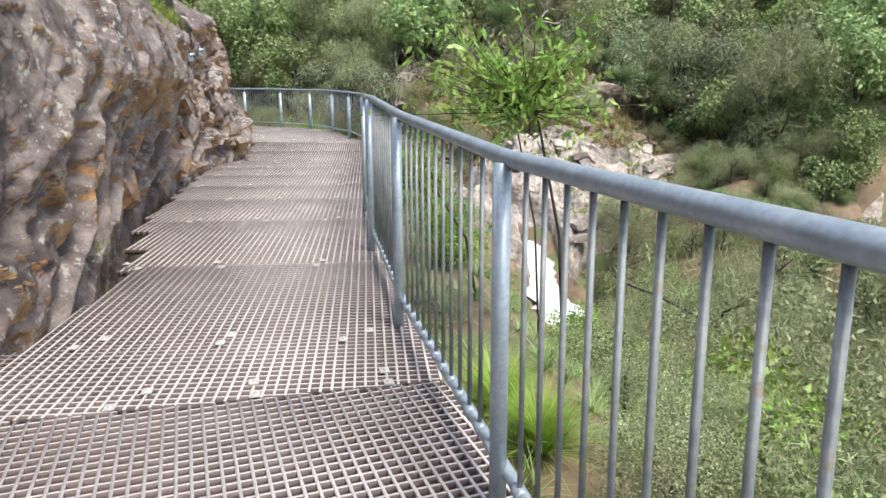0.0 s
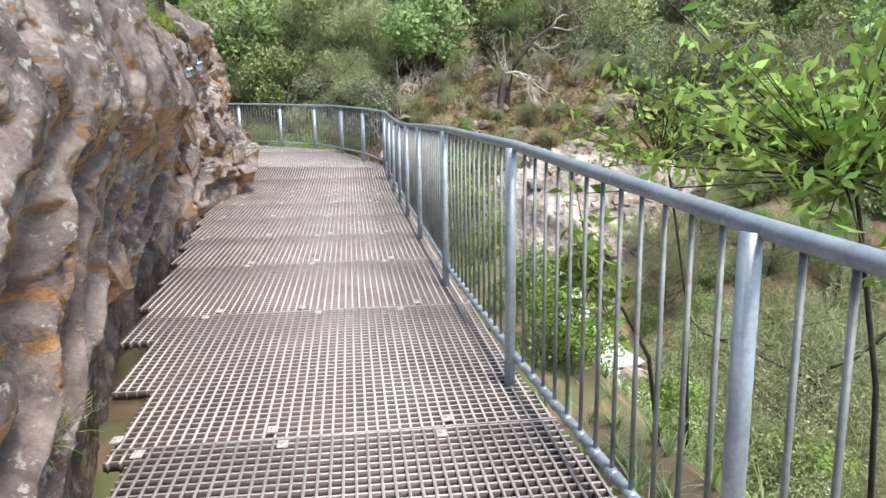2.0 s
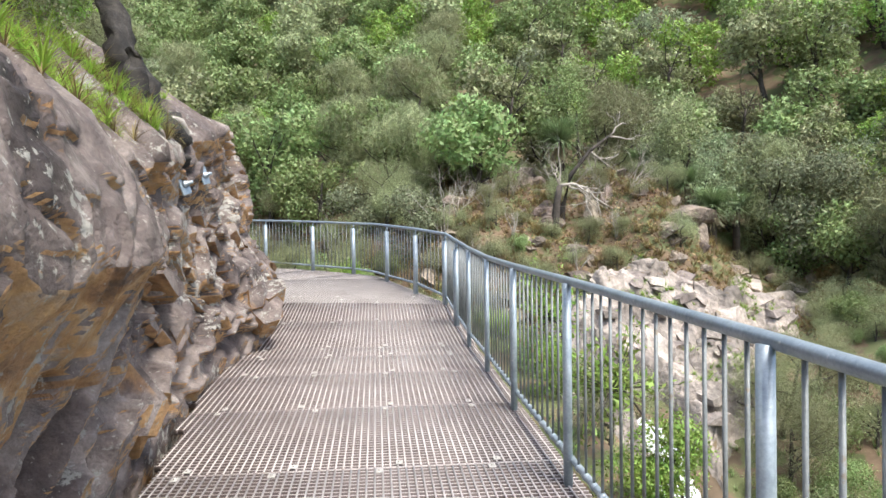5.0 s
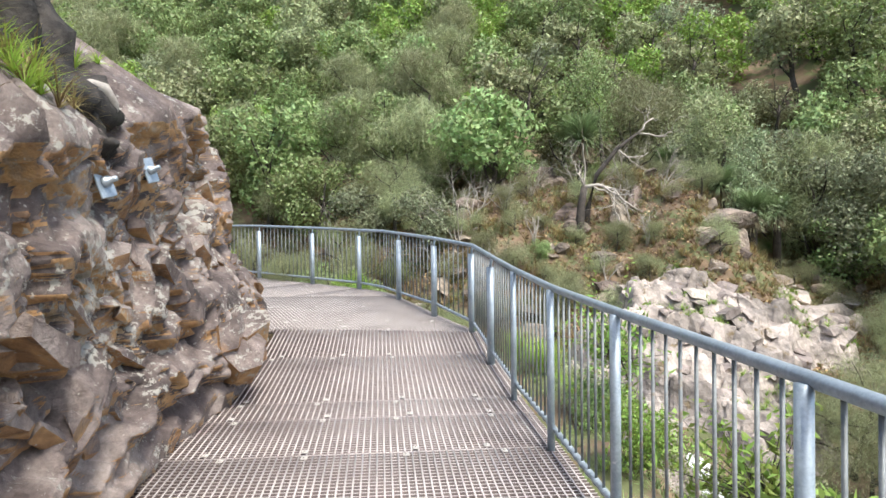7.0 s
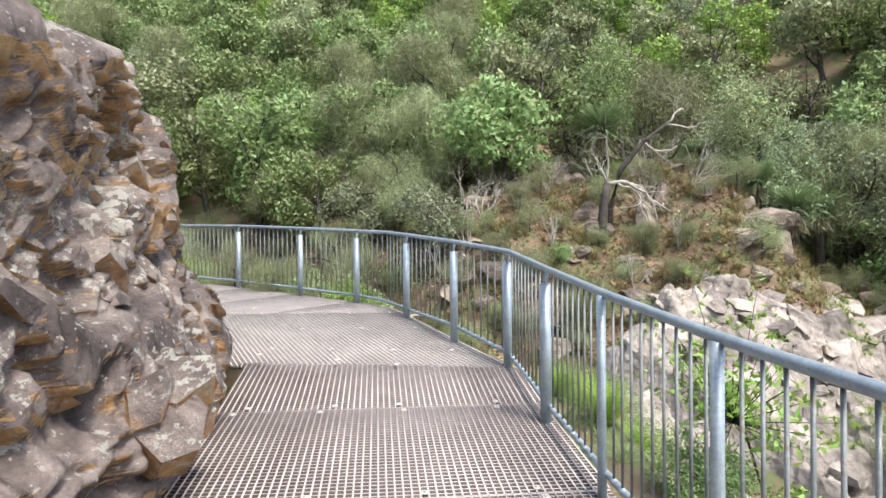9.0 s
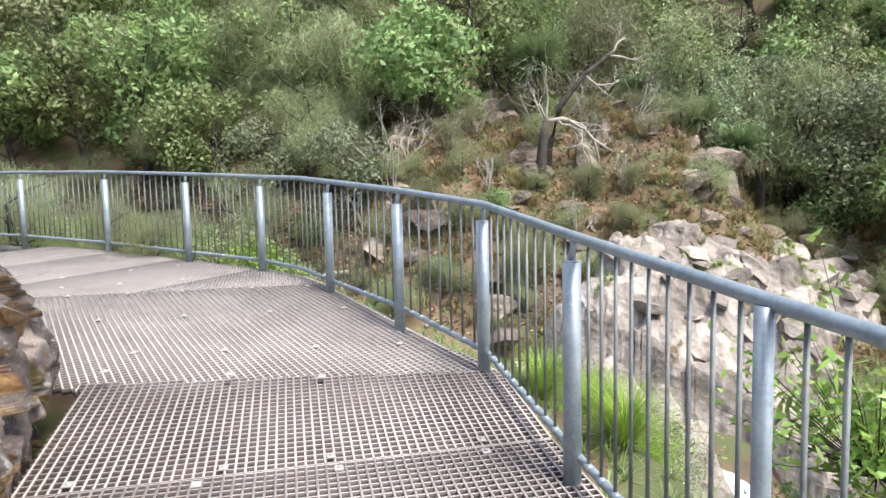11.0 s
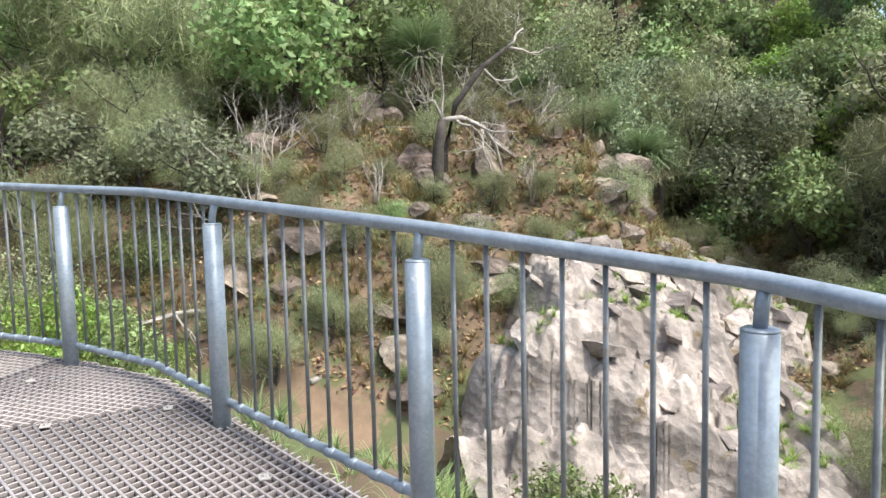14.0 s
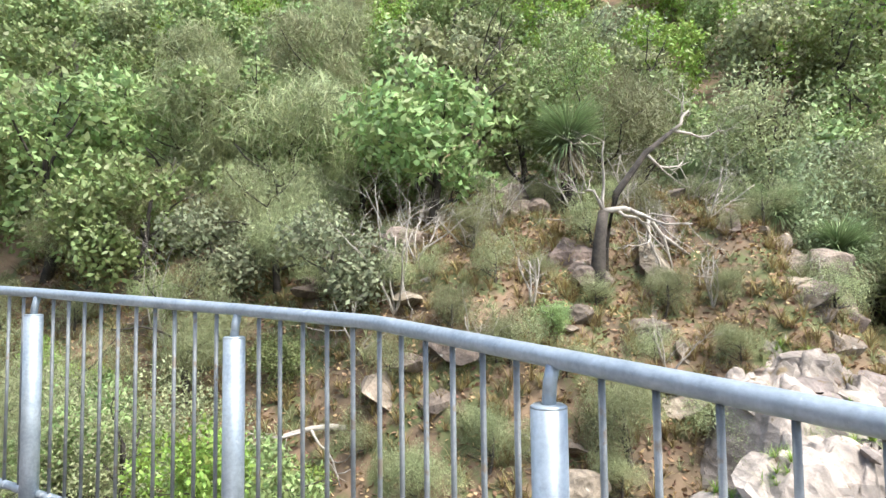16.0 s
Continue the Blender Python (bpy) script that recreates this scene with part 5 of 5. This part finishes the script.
for _ in range(12000):
    x, y = gr.uniform(-4, 14), gr.uniform(-3, 23)
    s, _a = along_rail(np.array([x]), np.array([y]))
    d, _z, side = along_creek(np.array([x]), np.array([y]))
    if (side[0] < 0 and not (x > 5.5 and y < 19)) or d[0] < 0.9 or s[0] > -0.25:
        continue
    low.append((x, y))
tuft_field("bank_grass", "green grass and low herbs over the near bank", low[:5200], 24, 0.24, 0.01, LEAF[0], 3)

# moss and grass in the cracks of the outcrop
crack_rng = np.random.default_rng(77)
pieces = []
while len(pieces) < 420:
    i, j = crack_rng.integers(330), crack_rng.integers(300)
    if mass[i, j] and od[i, j] > 0.8 and math.sin(OX[i, j] * 2.1) + math.sin(OY[i, j] * 2.6 + 1) > 0.5:
        pieces.append(blades((OX[i, j], OY[i, j], OZ[i, j] - 0.02), 30, crack_rng.uniform(0.1, 0.26), 0.012, crack_rng))
tagged(put("outcrop_grass", quad_mesh("outcrop_grass", *joined(pieces)), LEAF[3]), "yellow-green grass and moss in cracks of the outcrop", "grass", kind="stuff")

# fresh bright grass close below the railing
FRESH_SPOTS = ((0.8, 2.9), (0.7, 3.4), (0.95, 15.3), (1.2, 15.8), (0.75, 15.8), (1.3, 15.3), (0.85, 14.7), (1.15, 16.3), (1.5, 15.8))
r_f = np.random.default_rng(14)
for x, y in FRESH_SPOTS:
    g = put("grass_clump", quad_mesh("grass_clump", *blades((0, 0, 0), 900, 0.5 if y > 10 else 0.4, 0.007, r_f, spread=0.85)), FRESH, m=pose(x, y, height_at(x, y) - 0.03))
    tagged(g, "bright fresh green grass clump beside the walkway edge", "grass", "fresh grass clumps")


# a sapling that leans towards the railing, with long glossy leaves
def sapling(x, y, centre, size, seed, count):
    r = np.random.default_rng(seed)
    z = height_at(x, y)
    t = thing("sapling", "slender sapling with long glossy bright green leaves", "tree", pose(x, y, z - 0.05), "saplings")
    c = np.array(centre) - np.array([x, y, z - 0.05])
    stem = tube([(0, 0, 0), c * np.array([0.2, 0.2, 0.5]), c * np.array([0.7, 0.7, 0.85]), c], [0.013, 0.011, 0.008, 0.005], 6)
    wood, pts = [], []
    for _ in range(count):
        way = r.normal(size=3) * np.array(size)
        hub = c * np.array([0.93, 0.93, 0.9])
        twig = np.array([hub, hub + (c - hub + way) * 0.6, c + way])
        wood.append(tube(twig, [0.004, 0.003, 0.0015], 4))
        for f in np.linspace(0.45, 1.05, 7):
            pts += list(twig[0] + (twig[2] - twig[0]) * f + r.normal(size=(2, 3)) * 0.035)
    put("trunk", quad_mesh("trunk", *stem, True), BARK, t)
    tagged(put("twig_mass", quad_mesh("twig_mass", *joined(wood), True), BARK, t), kind="stuff")
    put("crown", quad_mesh("crown", *leaves(np.array(pts), 0.08, 0.029, r, 0.0)), LEAF[3], t)


sapling(1.35, 4.3, (1.05, 4.3, 1.45), (0.34, 0.3, 0.18), 81, 105)
sapling(1.75, 6.4, (1.35, 6.3, 1.5), (0.3, 0.3, 0.2), 82, 45)
sapling(1.6, 13.3, (1.15, 13.2, 0.95), (0.22, 0.4, 0.25), 83, 60)
sapling(1.3, 9.8, (0.8, 10.2, 0.7), (0.2, 0.4, 0.22), 84, 50)
sapling(0.9, 5.2, (0.42, 5.05, 0.85), (0.1, 0.14, 0.18), 85, 26)

# ---- on the cliff ----
def cliff_point(y, v):
    i, j = int(np.clip(np.searchsorted(cy, y), 0, rows - 1)), int(v * (cols - 1))
    return Vector((X[i, j], Y[i, j], Z[i, j]))


r_c = np.random.default_rng(15)
spots = []
for k in range(620):
    y = r_c.uniform(2, 15.5) if k < 110 else r_c.uniform(6.4, 10.4)
    p = cliff_point(y, r_c.uniform(0.83, 0.99) if k < 110 else r_c.uniform(0.80, 0.99))
    spots.append(blades(p, 34, r_c.uniform(0.1, 0.26), 0.01, r_c, spread=1.0))
for y, v in ((14.6, 0.3), (14.75, 0.28), (14.5, 0.33), (4.5, 0.27), (4.7, 0.26), (14.9, 0.5)):
    spots.append(blades(cliff_point(y, v), 60, 0.2, 0.009, r_c, spread=1.1))
dry = [blades(cliff_point(r_c.uniform(6.4, 10.8), r_c.uniform(0.79, 0.99)), 26, r_c.uniform(0.1, 0.28), 0.009, r_c, spread=1.1) for _ in range(330)]
tagged(put("cliff_straw", quad_mesh("cliff_straw", *joined(dry)), STRAW), "dry straw-coloured grass over the cliff top", "grass", kind="stuff")
tagged(put("cliff_grass", quad_mesh("cliff_grass", *joined(spots)), FRESH), "green grass tufts on the cliff top and ledges", "grass", kind="stuff")
for k, (y, v, s) in enumerate([(8.6, 0.86, 0.5), (9.8, 0.9, 0.55), (11.2, 0.95, 0.6), (13.2, 0.95, 0.5), (6.6, 0.97, 0.5), (4.6, 0.97, 0.55), (12.3, 0.98, 0.7), (7.6, 0.99, 0.7), (10.4, 0.99, 0.8)]):
    c = copy_thing(near_kinds[(4, 2, 3)[k % 3]], Matrix.Translation(cliff_point(y, v)) @ pose(0, 0, 0, 0, 0, 50 * k))
    c.scale = (s, s, s)
    tagged(c, "small green shrub growing on top of the cliff", "shrub", "cliff-top shrubs")

FIXTURE = material("weathered_aluminium", (0.3, 0.36, 0.43), (0.46, 0.52, 0.58), 12, 0.4, 0.6, 0.1)
for y, z in BRACKETS:
    i = int(np.searchsorted(cy, y))
    p = cliff_point(y, float(np.argmin(np.abs(Z[i, : int(cols * 0.78)] - z))) / (cols - 1))
    b = thing("bracket", "grey-blue steel bracket bolted to the cliff", "bracket", Matrix.Translation((p.x + 0.04, y, z)) @ pose(0, 0, 0, 14, -12, -25), "cliff brackets")
    bm = bmesh.new()
    bmesh.ops.create_cube(bm, size=1.0, matrix=Matrix.Diagonal((0.014, 0.11, 0.17, 1)))
    bmesh.ops.bevel(bm, geom=bm.edges[:], offset=0.004, segments=1, affect="EDGES")
    part("plate", bm, FIXTURE, b)
    put("anchor", quad_mesh("anchor", *tube([(-0.3, 0, 0), (0.0, 0, 0)], [0.016, 0.016], 8)), FIXTURE, b)
    put("stud", quad_mesh("stud", *tube([(0, 0, 0), (0.03, 0, 0), (0.031, 0, 0), (0.085, 0, 0), (0.09, 0, 0)], [0.034, 0.032, 0.016, 0.016, 0.004], 10)), FIXTURE, b)
CHAR = material("charred_wood", (0.012, 0.011, 0.011), (0.06, 0.052, 0.047), 9, 0.8, 0, 0.9, 30, spot=(0.5, 0.5, 0.5), spot_scale=5, spot_at=0.7)
stump = thing("charred_stump", "blackened burnt stump with a bleached streak on the cliff edge", "stump", Matrix.Translation((-2.85, 10.85, 2.5)))
def gnarled(path, radii, sides=18, steps=28):
    f, g = np.linspace(0, 1, len(path)), np.linspace(0, 1, steps)
    path = np.array(path)
    return tube(np.stack([np.interp(g, f, path[:, k]) for k in range(3)], 1), list(np.interp(g, f, radii)), sides)


log = [gnarled([(-0.1, -0.75, 0.45), (0.0, -0.5, 0.3), (0.04, -0.3, 0.2), (0.05, -0.1, 0.18), (0.08, 0.05, 0.24), (0.07, 0.2, 0.22), (0.0, 0.38, 0.15), (-0.1, 0.55, 0.05)], [0.05, 0.13, 0.11, 0.17, 0.13, 0.18, 0.15, 0.04])]
log.append(gnarled([(0.05, -0.05, 0.15), (0.17, 0.0, 0.0), (0.2, 0.05, -0.1), (0.15, 0.1, -0.28)], [0.12, 0.09, 0.06, 0.02]))
log.append(gnarled([(0.0, -0.4, 0.25), (0.05, -0.5, 0.5), (-0.05, -0.4, 0.8)], [0.12, 0.08, 0.03]))
log.append(gnarled([(0.0, -0.1, 0.1), (-0.1, 0.05, 0.45), (-0.28, 0.1, 0.8), (-0.35, 0.2, 1.2), (-0.55, 0.25, 1.6)], [0.15, 0.13, 0.15, 0.1, 0.05]))
log_v, log_q = joined(log)
log_v = np.array([Vector(v) + noise.noise_vector(Vector(v) * 6.0) * 0.07 + noise.noise_vector(Vector(v) * 17.0) * 0.03 for v in log_v])
put("wood", quad_mesh("wood", log_v, log_q), CHAR, stump)
put("bare_wood", quad_mesh("bare_wood", *tube([(0.14, -0.1, 0.26), (0.16, 0.0, 0.31), (0.19, 0.08, 0.3), (0.22, 0.14, 0.22), (0.22, 0.18, 0.12)], [0.01, 0.03, 0.045, 0.04, 0.01], 7), True), DEAD, stump, "bleached streak of bare wood")
